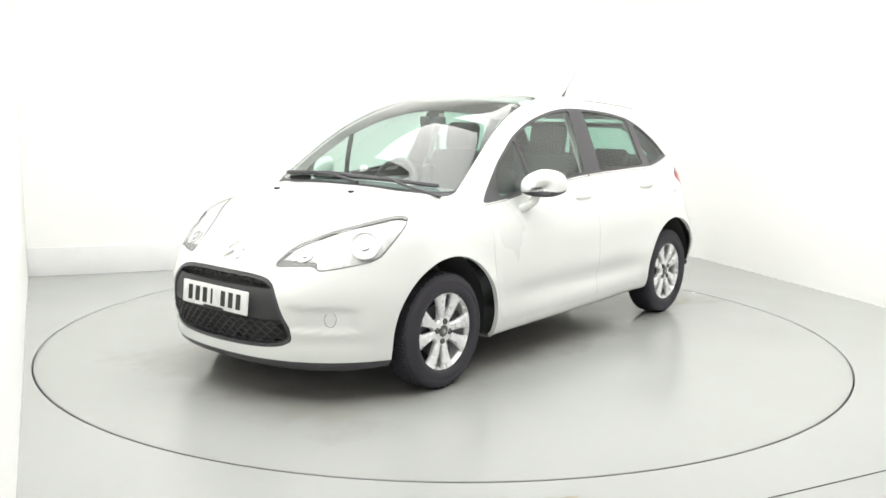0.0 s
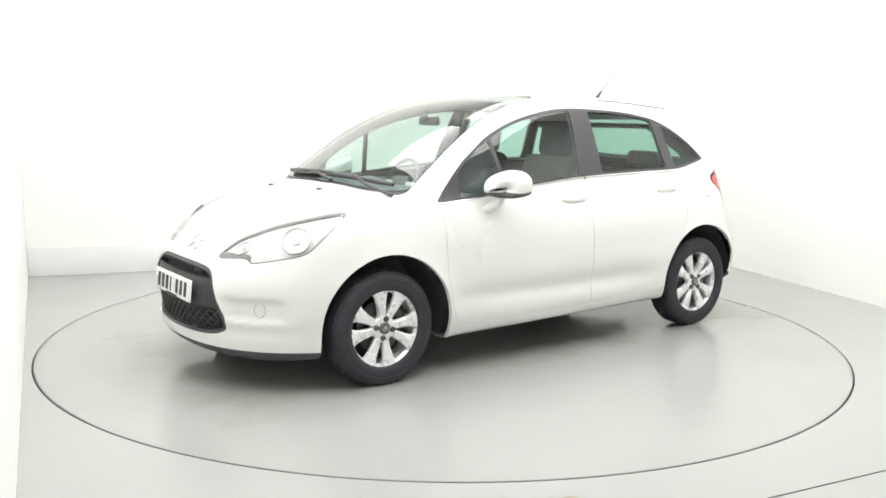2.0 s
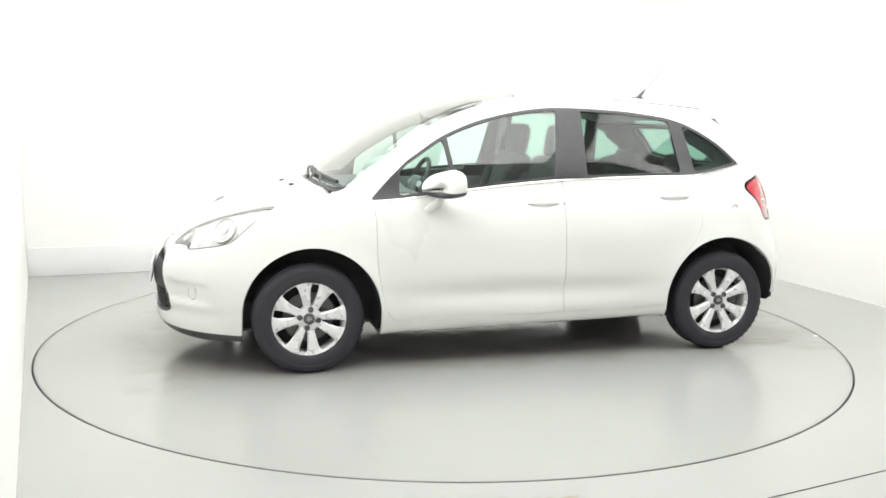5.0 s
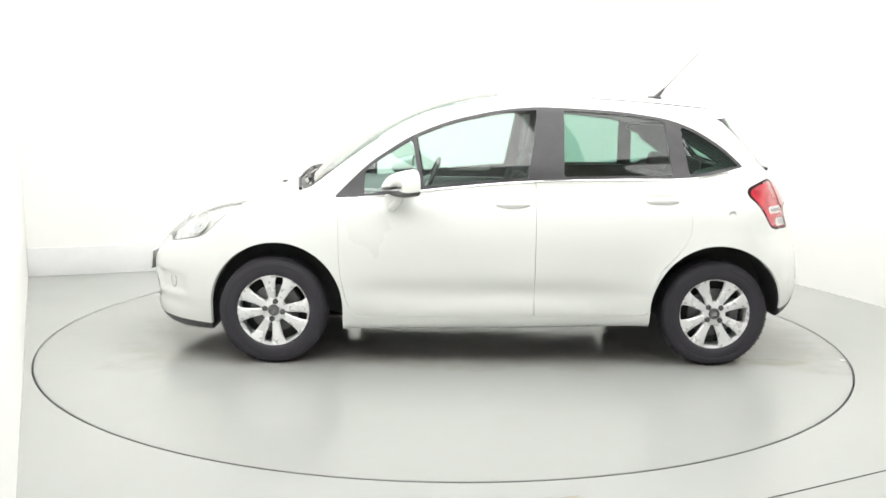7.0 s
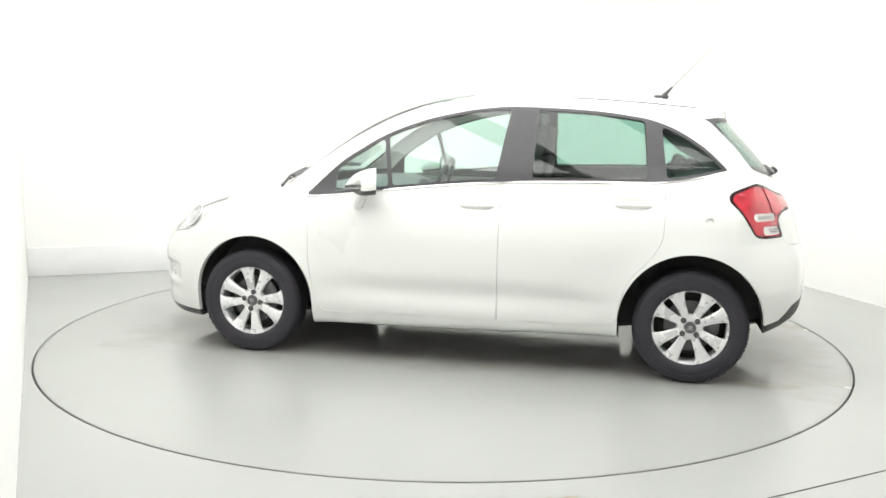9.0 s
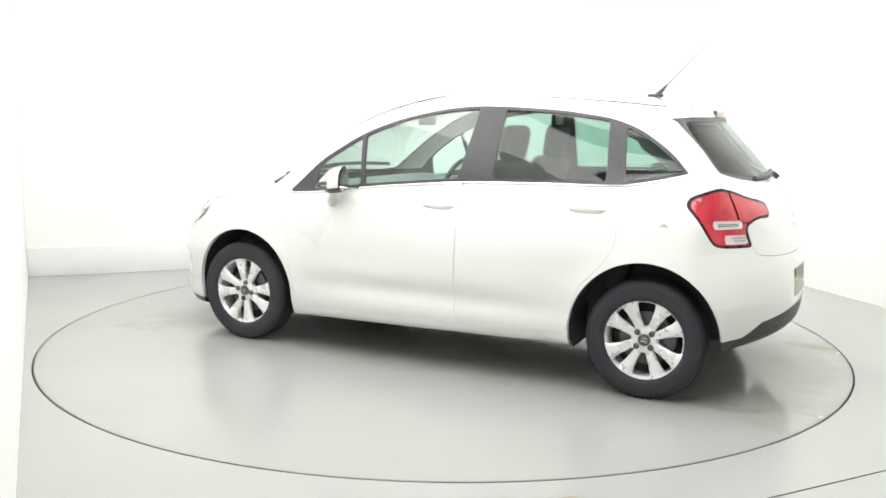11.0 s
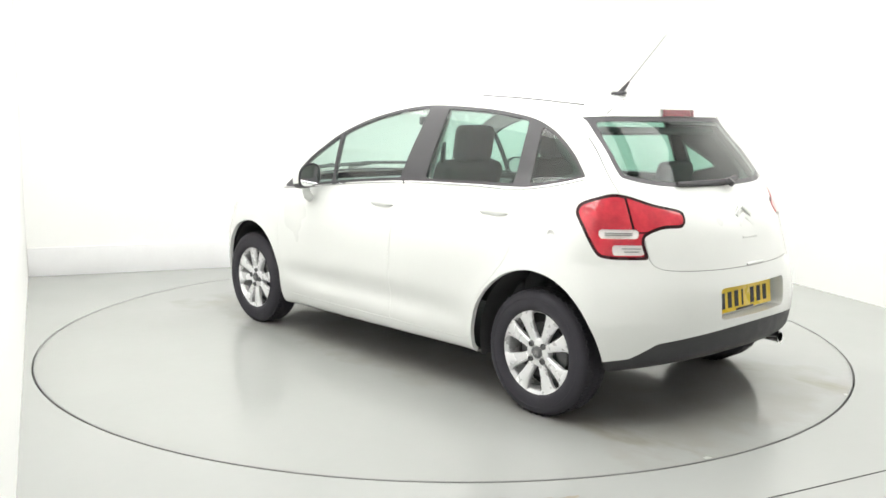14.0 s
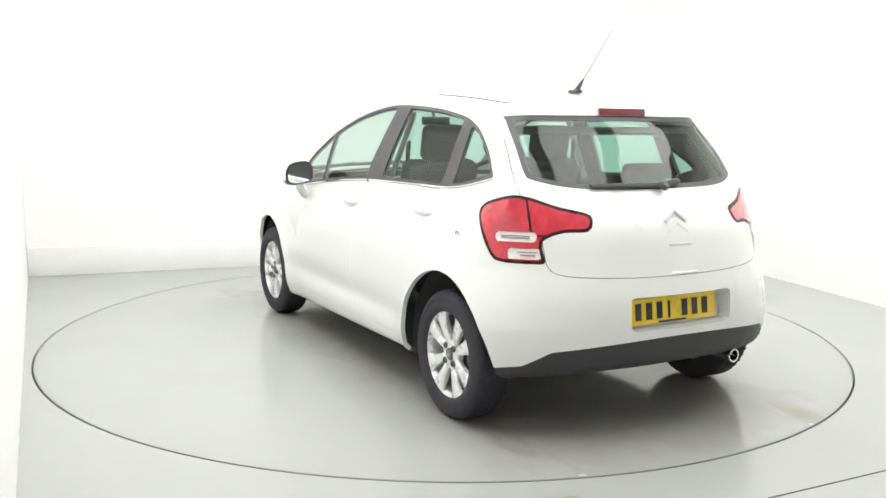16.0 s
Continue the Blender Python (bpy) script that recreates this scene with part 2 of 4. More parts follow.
def ceiling():
    vs = [(p.x, p.y, z) for z in (ROOM_H, ROOM_H + 0.1) for p in (BL + Vector((-.3, .3, 0)), BR + Vector((.3, .4, 0)), FR + Vector((.4, -.3, 0)), FL + Vector((-.3, -.4, 0)))]
    fs = [(0, 1, 2, 3), (4, 5, 6, 7), (0, 1, 5, 4), (1, 2, 6, 5), (2, 3, 7, 6), (3, 0, 4, 7)]
    tagged(plain("ceiling", vs, fs, WALL), "plain white studio ceiling", "ceiling", kind="structure")


ceiling()


def ceiling_light():
    root = tagged(new("ceiling_light"), "long luminous white ceiling panel in a steel frame", "ceiling light", "panels on the ceiling")
    L, W = 5.2, 1.10
    bm = bmesh.new()
    for s in (-1, 1):
        box(bm, (L + 0.08, 0.04, 0.06), (0, s * (W / 2 + 0.02), 0), 0.004)
        box(bm, (0.04, W, 0.06), (s * (L / 2 + 0.02), 0, 0), 0.004)
    part("frame", bm, STEEL, root)
    bm = bmesh.new()
    box(bm, (L, W, 0.02), (0, 0, -0.005))
    part("diffuser", bm, PANEL, root, "glowing white diffuser")
    return root


lamp = ceiling_light()
AX = math.degrees(math.atan2((BR - BL).y, (BR - BL).x))
places = []
for k, off in enumerate((-1.85, -0.45, 0.95, 2.35)):
    c = Matrix.Rotation(radians(AX), 3, "Z") @ Vector((off, 0.15, 0))
    places.append(pose(c.x + 0.25, c.y - 1.0, ROOM_H - 0.035, 0, 0, AX + 90))
lamp.matrix_basis = places[0]
for m in places[1:]:
    copy_thing(lamp, m)


def turntable():
    root = tagged(new("turntable"), "round pale grey turntable disc flush with the floor", "turntable")
    bm = bmesh.new()
    lathe(bm, [(0.001, 0.0), (0.8, 0.0), (1.6, 0.0), (RING - 0.009, 0.0), (RING - 0.0085, -0.05)], 160, "Z")
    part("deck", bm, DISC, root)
    bm = bmesh.new()
    lathe(bm, [(RING - 0.0095, 0.001), (RING - 0.004, 0.0008), (RING - 0.002, -0.001), (RING - 0.002, -0.05)], 160, "Z")
    part("edge_trim", bm, EDGE, root, "dark metal edge strip")
    return root


turntable_disc = turntable()


# ---- car body surface: x forward, y left, z up, origin on the ground between the axles ----
def curve(points):
    xs, ys = np.array(points, float).T
    m = np.gradient(ys, xs)

    def f(x):
        x = np.clip(x, xs[0], xs[-1])
        i = np.clip(np.searchsorted(xs, x) - 1, 0, len(xs) - 2)
        h = xs[i + 1] - xs[i]
        s = (x - xs[i]) / h
        return ((2 * s**3 - 3 * s**2 + 1) * ys[i] + (s**3 - 2 * s**2 + s) * h * m[i]
                + (3 * s**2 - 2 * s**3) * ys[i + 1] + (s**3 - s**2) * h * m[i + 1])
    return f


TOP = curve([(-2.2, 1.0), (-1.75, 1.31), (-1.45, 1.44), (-1.3, 1.472), (-1.05, 1.502), (-0.7, 1.522), (-0.3, 1.530),
             (0.0, 1.522), (0.25, 1.481), (0.6, 1.355), (0.94, 1.146), (1.12, 1.012), (1.3, 0.955), (1.5, 0.895),
             (1.7, 0.815), (1.85, 0.735), (1.95, 0.66), (2.2, 0.4)])
SIDE = curve([(0.0, 0.80), (0.2, 0.815), (0.3, 0.842), (0.45, 0.855), (0.6, 0.853), (0.75, 0.842), (0.88, 0.808), (0.96, 0.768),
              (1.1, 0.722), (1.265, 0.652), (1.42, 0.575), (1.6, 0.47)])
PLAN = curve([(-2.2, 0.93), (-1.8, 0.982), (-1.4, 0.994), (-0.9, 1.0), (-0.2, 1.0), (0.6, 1.0), (1.0, 0.992), (1.3, 0.975), (1.6, 0.94), (2.1, 0.86)])
NOSE = curve([(0.1, 0.08), (0.2, 0.032), (0.3, 0.014), (0.42, 0.0), (0.55, 0.008), (0.66, 0.052), (0.8, 0.12), (1.0, 0.2)])
TAIL = curve([(0.15, 0.10), (0.25, 0.05), (0.36, 0.012), (0.5, 0.0), (0.64, 0.012), (0.72, 0.035), (0.8, 0.058), (0.92, 0.1), (1.03, 0.175),
              (1.2, 0.315), (1.38, 0.472), (1.45, 0.50), (1.6, 0.52)])
BELLY = curve([(-2.2, 0.37), (-1.85, 0.315), (-1.55, 0.265), (-1.3, 0.232), (-0.87, 0.224), (0, 0.205), (0.87, 0.192), (1.4, 0.178), (1.9, 0.164), (2.2, 0.19)])
AXLE, WHEEL_Z = 1.233, 0.297
HANDLES = ((-0.085, 0.902), (-0.915, 0.929))


def smax(a, b, k):
    return np.maximum(a, b) + np.maximum(k - np.abs(a - b), 0) ** 2 / (4 * k)


def body_field(p):
    x, y, z = p[:, 0], np.abs(p[:, 1]), p[:, 2]
    half = SIDE(z) * PLAN(x) + 0.008
    for ax in (AXLE, -AXLE):
        r = np.hypot(x - ax, z - WHEEL_Z)
        half = half + 0.015 * np.exp(-((r - 0.37) / 0.075) ** 2) * (z > 0.0)
    half = half - 0.021 * np.exp(-((z - 0.41) / 0.065) ** 2) * np.exp(-(x / 0.75) ** 4)
    for hx, hz in HANDLES:
        half = half - 0.009 * np.exp(-((x - hx) / 0.088) ** 4 - ((z - hz + 0.004) / 0.031) ** 4)
    rear = np.clip((-x - 0.45) / 0.75, 0, 1)
    high = np.clip((z - 0.98) / 0.16, 0, 1)
    half = half - 0.030 * rear**2 * (3 - 2 * rear) * high**2 * (3 - 2 * high)
    side = (y - half) * 0.93
    crown = 0.09 + 0.09 * np.exp(-((x - 0.95) / 0.35) ** 2) - 0.03 * np.clip((x - 1.1) / 0.3, 0, 1)
    top = (z - TOP(x) + crown * y**2) * np.where(x > 0.25, 0.86, 0.98)
    low = np.clip((0.75 - z) / 0.25, 0, 1)
    nose = x - (2.060 - 0.30 * y**2 - 0.65 * y**4 - NOSE(z))
    nose = nose + 0.024 * np.exp(-((y - 0.585) / 0.12) ** 6 - ((z - 0.425) / 0.055) ** 6) + 0.010 * np.exp(-((z - 0.315) / 0.035) ** 2) * np.exp(-((y - 0.55) / 0.2) ** 4)
    up = np.clip((z - 0.92) / 0.15, 0, 1)
    tail = -1.89 + 0.23 * y**2 + (0.44 - 0.16 * low - 0.14 * up) * y**4 + TAIL(z) - x
    tail = tail * np.where(z > 1.0, 0.78, 0.95)
    f = smax(side, top, 0.10)
    f = smax(f, nose, 0.10)
    f = smax(f, tail, 0.05)
    return smax(f, (BELLY(x) - z), 0.05)


def body_normal(p, e=0.004):
    g = np.stack([body_field(p + d) - body_field(p - d) for d in np.eye(3) * e], 1) / (2 * e)
    return g / np.linalg.norm(g, axis=1, keepdims=True), g


def settle(p, n=3):
    for _ in range(n):
        _, g = body_normal(p)
        p = p - g * (body_field(p) / (g**2).sum(1))[:, None]
    return p


def body_grid(step=0.024):
    """A box wrapped onto the body surface: vertices and quads."""
    lo, hi = np.array([-2.05, -0.98, 0.02]), np.array([2.2, 0.98, 1.68])
    n = np.round((hi - lo) / step).astype(int)
    ids, verts, quads = {}, [], []

    def vert(i):
        if i not in ids:
            ids[i] = len(verts)
            verts.append(lo + (hi - lo) * np.array(i) / n)
        return ids[i]
    for a in range(3):
        b, c = (a + 1) % 3, (a + 2) % 3
        for end in (0, n[a]):
            for i in range(n[b]):
                for j in range(n[c]):
                    q = []
                    for di, dj in ((0, 0), (1, 0), (1, 1), (0, 1)):
                        k = [0, 0, 0]
                        k[a], k[b], k[c] = int(end), i + di, j + dj
                        q.append(vert(tuple(k)))
                    quads.append(tuple(q if end else q[::-1]))
    p = np.array(verts)
    core = np.stack([np.clip(p[:, 0], -1.15, 1.35) * 0.93, p[:, 1] * 0.25, 0.62 + (p[:, 2] - 0.62) * 0.2], 1)
    far, near = np.ones(len(p)), np.zeros(len(p))
    for _ in range(26):
        mid = (far + near) / 2
        out = body_field(core + (p - core) * mid[:, None]) > 0
        far, near = np.where(out, mid, far), np.where(out, near, mid)
    return core + (p - core) * far[:, None], quads


# ---- cutting the body surface into panels ----
def spline(points, sub=6):
    """A closed smooth outline through the points; a point given with a third value stays a corner."""
    p = [np.array(q[:2], float) for q in points]
    sharp = [len(q) > 2 for q in points]
    n, out = len(p), []
    for i in range(n):
        a, b, c, d = p[i - 1], p[i], p[(i + 1) % n], p[(i + 2) % n]
        m0 = (c - b) * 0.5 if sharp[i] else (c - a) * 0.5
        m1 = (c - b) * 0.5 if sharp[(i + 1) % n] else (d - b) * 0.5
        for k in range(sub):
            s = k / sub
            out.append((2 * s**3 - 3 * s**2 + 1) * b + (s**3 - 2 * s**2 + s) * m0 + (3 * s**2 - 2 * s**3) * c + (s**3 - s**2) * m1)
    return np.array(out)


def inside(q, poly):
    """Signed distance of the points q from an outline, positive inside."""
    best = np.full(len(q), 1e9)
    odd = np.zeros(len(q), bool)
    for a, b in zip(poly, np.roll(poly, -1, 0)):
        ab = b - a
        t = np.clip(((q - a) @ ab) / max(ab @ ab, 1e-12), 0, 1)
        best = np.minimum(best, np.linalg.norm(q - a - t[:, None] * ab, axis=1))
        with np.errstate(divide="ignore", invalid="ignore"):
            cross = ((a[1] > q[:, 1]) != (b[1] > q[:, 1])) & (q[:, 0] < (b[0] - a[0]) * (q[:, 1] - a[1]) / (b[1] - a[1]) + a[0])
        odd ^= cross
    return np.where(odd, best, -best)


class Skin:
    def __init__(self, verts):
        self.v = np.array(verts)

    def split(self, faces, field):
        """Faces where field > 0, and the rest; those between are cut along field = 0."""
        d = field(self.v)
        ins, outs, cuts, fresh = [], [], {}, []
        n0 = len(self.v)

        def crossing(a, b):
            key = (a, b) if a < b else (b, a)
            if key not in cuts:
                i, j = key
                s = np.clip(d[i] / (d[i] - d[j]), 0.02, 0.98)
                cuts[key] = n0 + len(fresh)
                fresh.append(self.v[i] + (self.v[j] - self.v[i]) * s)
            return cuts[key]
        pos = d > 0
        for f in faces:
            k = sum(pos[i] for i in f)
            if k == len(f):
                ins.append(f)
            elif k == 0:
                outs.append(f)
            else:
                fi, fo = [], []
                for a, b in zip(f, f[1:] + f[:1]):
                    (fi if pos[a] else fo).append(a)
                    if pos[a] != pos[b]:
                        c = crossing(a, b)
                        fi.append(c)
                        fo.append(c)
                if len(fi) > 2:
                    ins.append(tuple(fi))
                if len(fo) > 2:
                    outs.append(tuple(fo))
        if fresh:
            self.v = np.concatenate([self.v, settle(np.array(fresh), 2)])
        return ins, outs

    def sides(self, faces):
        left = [f for f in faces if sum(self.v[i][1] for i in f) > 0]
        right = [f for f in faces if sum(self.v[i][1] for i in f) <= 0]
        return left, right

    def mesh(self, name, faces, material, parent, label="", sink=0.0, flange=0.012):
        """One panel with true normals, sunk below the surface, its edges turned inwards."""
        ids = sorted({i for f in faces for i in f})
        at = {i: k for k, i in enumerate(ids)}
        p = self.v[ids]
        nor, _ = body_normal(p)
        p = p - nor * sink
        verts, normals = [tuple(q) for q in p], []
        polys = [tuple(at[i] for i in f) for f in faces]
        for f in polys:
            normals += [tuple(nor[i]) for i in f]
        if flange:
            seen = {}
            for f in polys:
                for a, b in zip(f, f[1:] + f[:1]):
                    seen[(a, b)] = True
            rim = [(a, b) for a, b in seen if (b, a) not in seen]
            for a, b in rim:
                k = len(verts)
                verts += [tuple(p[a]), tuple(p[b]), tuple(p[b] - nor[b] * flange), tuple(p[a] - nor[a] * flange)]
                g = np.cross(p[b] - p[a], nor[a]) * math.copysign(1.0, flange)
                g = tuple(g / (np.linalg.norm(g) + 1e-9))
                polys.append((k + 1, k, k + 3, k + 2))
                normals += [g] * 4
        me = bpy.data.meshes.new(name)
        me.from_pydata(verts, [], polys)
        me.materials.append(material)
        me.polygons.foreach_set("use_smooth", [True] * len(me.polygons))
        me.normals_split_custom_set(normals)
        ob = new(name, me)
        ob.parent = parent
        return tagged(ob, label)


def nose_x(y, z):
    return meet(np.array([2.4, y, z]), np.array([-1.0, 0, 0]))[0]


def tail_x(y, z):
    return meet(np.array([-2.3, y, z]), np.array([1.0, 0, 0]))[0]


def side_y(x, z):
    return meet(np.array([x, 1.2, z]), np.array([0, -1.0, 0]))[1]


def top_z(x, y):
    return meet(np.array([x, y, 1.9]), np.array([0, 0, -1.0]))[2]


def meet(o, d, far=1.6):
    s = np.linspace(0, far, 600)
    f = body_field(o + d * s[:, None])
    i = max(1, int(np.argmax(f < 0)))
    a, b = s[i - 1], s[i]
    for _ in range(18):
        m = (a + b) / 2
        if body_field((o + d * m)[None])[0] < 0:
            b = m
        else:
            a = m
    return o + d * b


def tail_diag(s, z):
    """The surface point of a rear corner, looked up along the diagonal."""
    k = 2.4 * 0.7071
    return meet(np.array([s * 0.7071 - k, s * 0.7071 + k, z]), np.array([0.7071, -0.7071, 0.0]), 3.4)


def head_diag(s, z):
    k = 2.6 * 0.7071
    return meet(np.array([-s * 0.7071 + k, s * 0.7071 + k, z]), np.array([-0.7071, -0.7071, 0.0]), 3.4)


def xz(v):
    return v[:, [0, 2]]


def ayz(v):
    return np.stack([np.abs(v[:, 1]), v[:, 2]], 1)


def axy(v):
    return np.stack([v[:, 0], np.abs(v[:, 1])], 1)


def rear_diag(v):
    return np.stack([(v[:, 0] + np.abs(v[:, 1])) * 0.7071, v[:, 2]], 1)


def front_diag(v):
    return np.stack([(np.abs(v[:, 1]) - v[:, 0]) * 0.7071, v[:, 2]], 1)


DLO = spline([(0.905, 0.926, 1), (0.72, 1.106), (0.60, 1.191), (0.47, 1.270), (0.29, 1.343), (0.11, 1.391), (-0.08, 1.424), (-0.285, 1.436), (-0.65, 1.421),
              (-0.88, 1.394), (-1.0, 1.370), (-1.12, 1.324), (-1.215, 1.268), (-1.29, 1.214), (-1.355, 1.152), (-1.388, 1.117, 1), (-1.26, 1.087), (-1.07, 1.055), (-0.7, 1.047),
              (-0.22, 1.032), (0.1, 1.008), (0.44, 0.972), (0.72, 0.936)])
WSCREEN = spline([(1.142, 0), (1.122, 0.338), (1.07, 0.6), (1.015, 0.702, 1), (0.75, 0.652), (0.36, 0.563), (0.10, 0.520), (-0.01, 0.492, 1), (-0.06, 0.3), (-0.075, 0),
                  (-0.075, -0.1), (1.142, -0.1)])
RGLASS = spline([(-0.2, 1.394), (0.0, 1.394), (0.3, 1.392), (0.545, 1.388), (0.572, 1.362), (0.594, 1.25), (0.606, 1.148), (0.582, 1.114), (0.395, 1.080),
                 (0.0, 1.074), (-0.2, 1.074)])
TAILLAMP = spline([(-0.446, 0.978), (-0.478, 1.018), (-0.5844, 1.052), (-0.6704, 1.045), (-0.7844, 1.01), (-0.908, 0.982), (-0.934, 0.950), (-0.919, 0.909), (-0.8274, 0.904),
                   (-0.7564, 0.88), (-0.7384, 0.851), (-0.7634, 0.775, 1), (-0.6734, 0.774), (-0.5744, 0.778), (-0.5224, 0.803), (-0.4584, 0.927)])
HEADLAMP = spline([(-1.122, 0.672), (-1.04, 0.742), (-0.9344, 0.787), (-0.8184, 0.826), (-0.6104, 0.876), (-0.5144, 0.889), (-0.4924, 0.868), (-0.5804, 0.76), (-0.6474, 0.703),
                   (-0.7844, 0.672), (-0.9134, 0.652, 1), (-0.9444, 0.672), (-1.034, 0.667), (-1.109, 0.66)])
GRILLE = spline([(-0.2, 0.622), (0, 0.622), (0.242, 0.618), (0.352, 0.598), (0.407, 0.54), (0.442, 0.45), (0.474, 0.352), (0.442, 0.302), (0.32, 0.279), (0, 0.272), (-0.2, 0.272)])
FDOOR = spline([(0.90, 1.0, 1), (0.875, 0.85), (0.872, 0.70), (0.862, 0.53), (0.825, 0.36), (0.79, 0.300), (0.74, 0.276), (0.3, 0.281), (-0.17, 0.286), (-0.206, 0.305),
                (-0.208, 0.6), (-0.214, 1.1, 1)])
RDOOR = spline([(-0.214, 1.2, 1), (-0.212, 0.6), (-0.214, 0.31), (-0.25, 0.287), (-0.6, 0.291), (-0.80, 0.297), (-0.848, 0.325), (-0.865, 0.42), (-0.905, 0.54), (-0.985, 0.63),
                (-1.05, 0.72), (-1.075, 0.82), (-1.07, 1.2, 1)])
BONNET = spline([(1.165, 0), (1.145, 0.355), (1.09, 0.615), (1.12, 0.695, 1), (1.4, 0.67), (1.55, 0.56), (1.75, 0.39), (1.86, 0.315), (1.915, 0.235), (1.93, 0), (1.93, -0.2), (1.165, -0.2)])
TAILGATE = spline([(-0.2, 0.716), (0, 0.716), (0.3, 0.718), (0.56, 0.732), (0.612, 0.775, 1), (0.62, 0.9), (0.65, 1.05), (0.645, 1.15), (0.605, 1.3), (0.575, 1.4), (0.47, 1.46), (0, 1.5), (-0.2, 1.5)])


COWL = spline([(1.17, 0), (1.15, 0.34), (1.094, 0.618), (1.055, 0.69), (1, 0.678), (1.05, 0.45), (1.1, 0.2), (1.11, 0), (1.11, -0.2), (1.17, -0.2)])


def build_car():
    car = tagged(new("car"), "white five-door hatchback with silver alloy wheels on the turntable", "car")
    verts, quads = body_grid()
    skin = Skin(verts)
    rest = quads

    def gap(faces, field, g=0.0015):
        return skin.split(faces, lambda v: field(v) + g)[1]

    def arch(v):
        best = np.full(len(v), -9.0)
        for cx, r in ((1.215, 0.368), (-1.230, 0.374)):
            best = np.maximum(best, r - np.hypot(v[:, 0] - cx, np.maximum(v[:, 2] - 0.318, 0)))
        return np.minimum(best, np.abs(v[:, 1]) - 0.5)
    _, rest = skin.split(rest, arch)

    # lower black parts
    def under(v):
        x, y, z = v.T
        line = np.where(x > 1.5, 0.222 - 0.010 * y**2, np.where(x < -1.5, 0.455 - 0.11 * y**2 - 0.05 * np.clip((np.abs(y) - 0.62) / 0.10, 0, 1), BELLY(x) + 0.006))
        return line - z
    low, rest = skin.split(rest, under)
    lip = [f for f in low if skin.v[f[0]][0] > 1.5]
    diffuser = [f for f in low if skin.v[f[0]][0] < -1.45]
    belly = [f for f in low if -1.45 <= skin.v[f[0]][0] <= 1.5]
    skin.mesh("front_lip", lip, TRIM, car, "black plastic chin spoiler", 0.004)
    skin.mesh("rear_valance", diffuser, ROUGHTRIM, car, "grained charcoal rear valance", 0.004)
    skin.mesh("underbody", belly, UNDER, car, "dark underbody")

    # side glazing
    def dlo(v):
        return np.minimum(inside(xz(v), DLO), np.abs(v[:, 1]) - 0.4)
    glazed, rest = skin.split(rest, dlo)

    def between(front, rear):
        """Panes are the glazed band between two slanting lines (top x, bottom x)."""
        def f(v):
            h = (v[:, 2] - 1.0) / 0.4
            a = front[1] + (front[0] - front[1]) * h
            b = rear[1] + (rear[0] - rear[1]) * h
            return np.minimum(np.minimum(a - v[:, 0], v[:, 0] - b), inside(xz(v), DLO) - 0.016)
        return f
    panes = [("quarter_glass", between((0.70, 0.735), (0.497, 0.428)), GLASS), ("front_door_glass", between((0.472, 0.405), (-0.228, -0.165)), GLASS),
             ("rear_door_glass", between((-0.382, -0.370), (-0.952, -0.990)), REARGLASS), ("rear_quarter_glass", between((-1.035, -1.090), (-3, -3)), REARGLASS)]
    for name, f, m in panes:
        pane, glazed = skin.split(glazed, f)
        for side in skin.sides(pane):
            ob = skin.mesh(name, side, m, car, "", 0.004, 0)
            ob.visible_shadow = False
    for side in skin.sides(glazed):
        skin.mesh("window_surround", side, TRIM, car, "gloss black pillar and window trim", 0.001, 0.02)

    # windscreen and rear window, each with a black printed edge
    for name, field, m, edge in (("windscreen", lambda v: np.minimum(inside(axy(v), WSCREEN), v[:, 2] - 0.9), SCREEN, 0.007),
                                 ("rear_window", lambda v: np.minimum(inside(ayz(v), RGLASS), -1.0 - v[:, 0]), REARGLASS, 0.022)):
        pane, rest = skin.split(rest, field)
        clear, border = skin.split(pane, lambda v: field(v) - edge)
        ob = skin.mesh(name, clear, m, car, "", 0.003, 0)
        ob.visible_shadow = False
        skin.mesh("window_border", border, TRIM, car, "black printed glass edge", 0.003, 0.01)

    # lamps
    def tail_field(v):
        return np.minimum(inside(rear_diag(v), TAILLAMP), np.minimum(-1.2 - v[:, 0], np.abs(v[:, 1]) - 0.3))
    tl, rest = skin.split(rest, tail_field)
    inner, edge = skin.split(tl, lambda v: tail_field(v) - 0.0135)

    def blob(cx, cz, hx, hz):
        def f(v):
            q = np.abs(rear_diag(v) - np.array([cx, cz])) - np.array([hx, hz]) + 0.012
            return 0.012 - np.linalg.norm(np.maximum(q, 0), axis=1) - np.minimum(q.max(1), 0)
        return f
    white1, inner = skin.split(inner, blob(-0.626, 0.884, 0.088, 0.020))
    white2, inner = skin.split(inner, blob(-0.669, 0.815, 0.072, 0.022))
    wing, inner = skin.split(inner, lambda v: np.minimum(-0.684 - rear_diag(v)[:, 0] + 0.25 * (v[:, 2] - 0.95), v[:, 2] - 0.893))
    seam, inner = skin.split(inner, lambda v: np.minimum(-0.674 - rear_diag(v)[:, 0] + 0.25 * (v[:, 2] - 0.95), v[:, 2] - 0.887))
    edge = edge + seam
    for k in (0, 1):
        e = skin.sides(edge)[k]
        lamp_body = skin.mesh("tail_light", e, DARKRED, car, "red tail light with clear bands and dark edge", 0.001, 0.03)
        skin.mesh("stop_lens", skin.sides(inner)[k], RED, lamp_body, "red lens", 0.0, 0.01)
        skin.mesh("wing_lens", skin.sides(wing)[k], RED, lamp_body, "red inner lens", -0.003, 0.01)
        skin.mesh("indicator_lens", skin.sides(white1)[k], CLEARLAMP, lamp_body, "clear indicator lens", 0.004, 0.0)
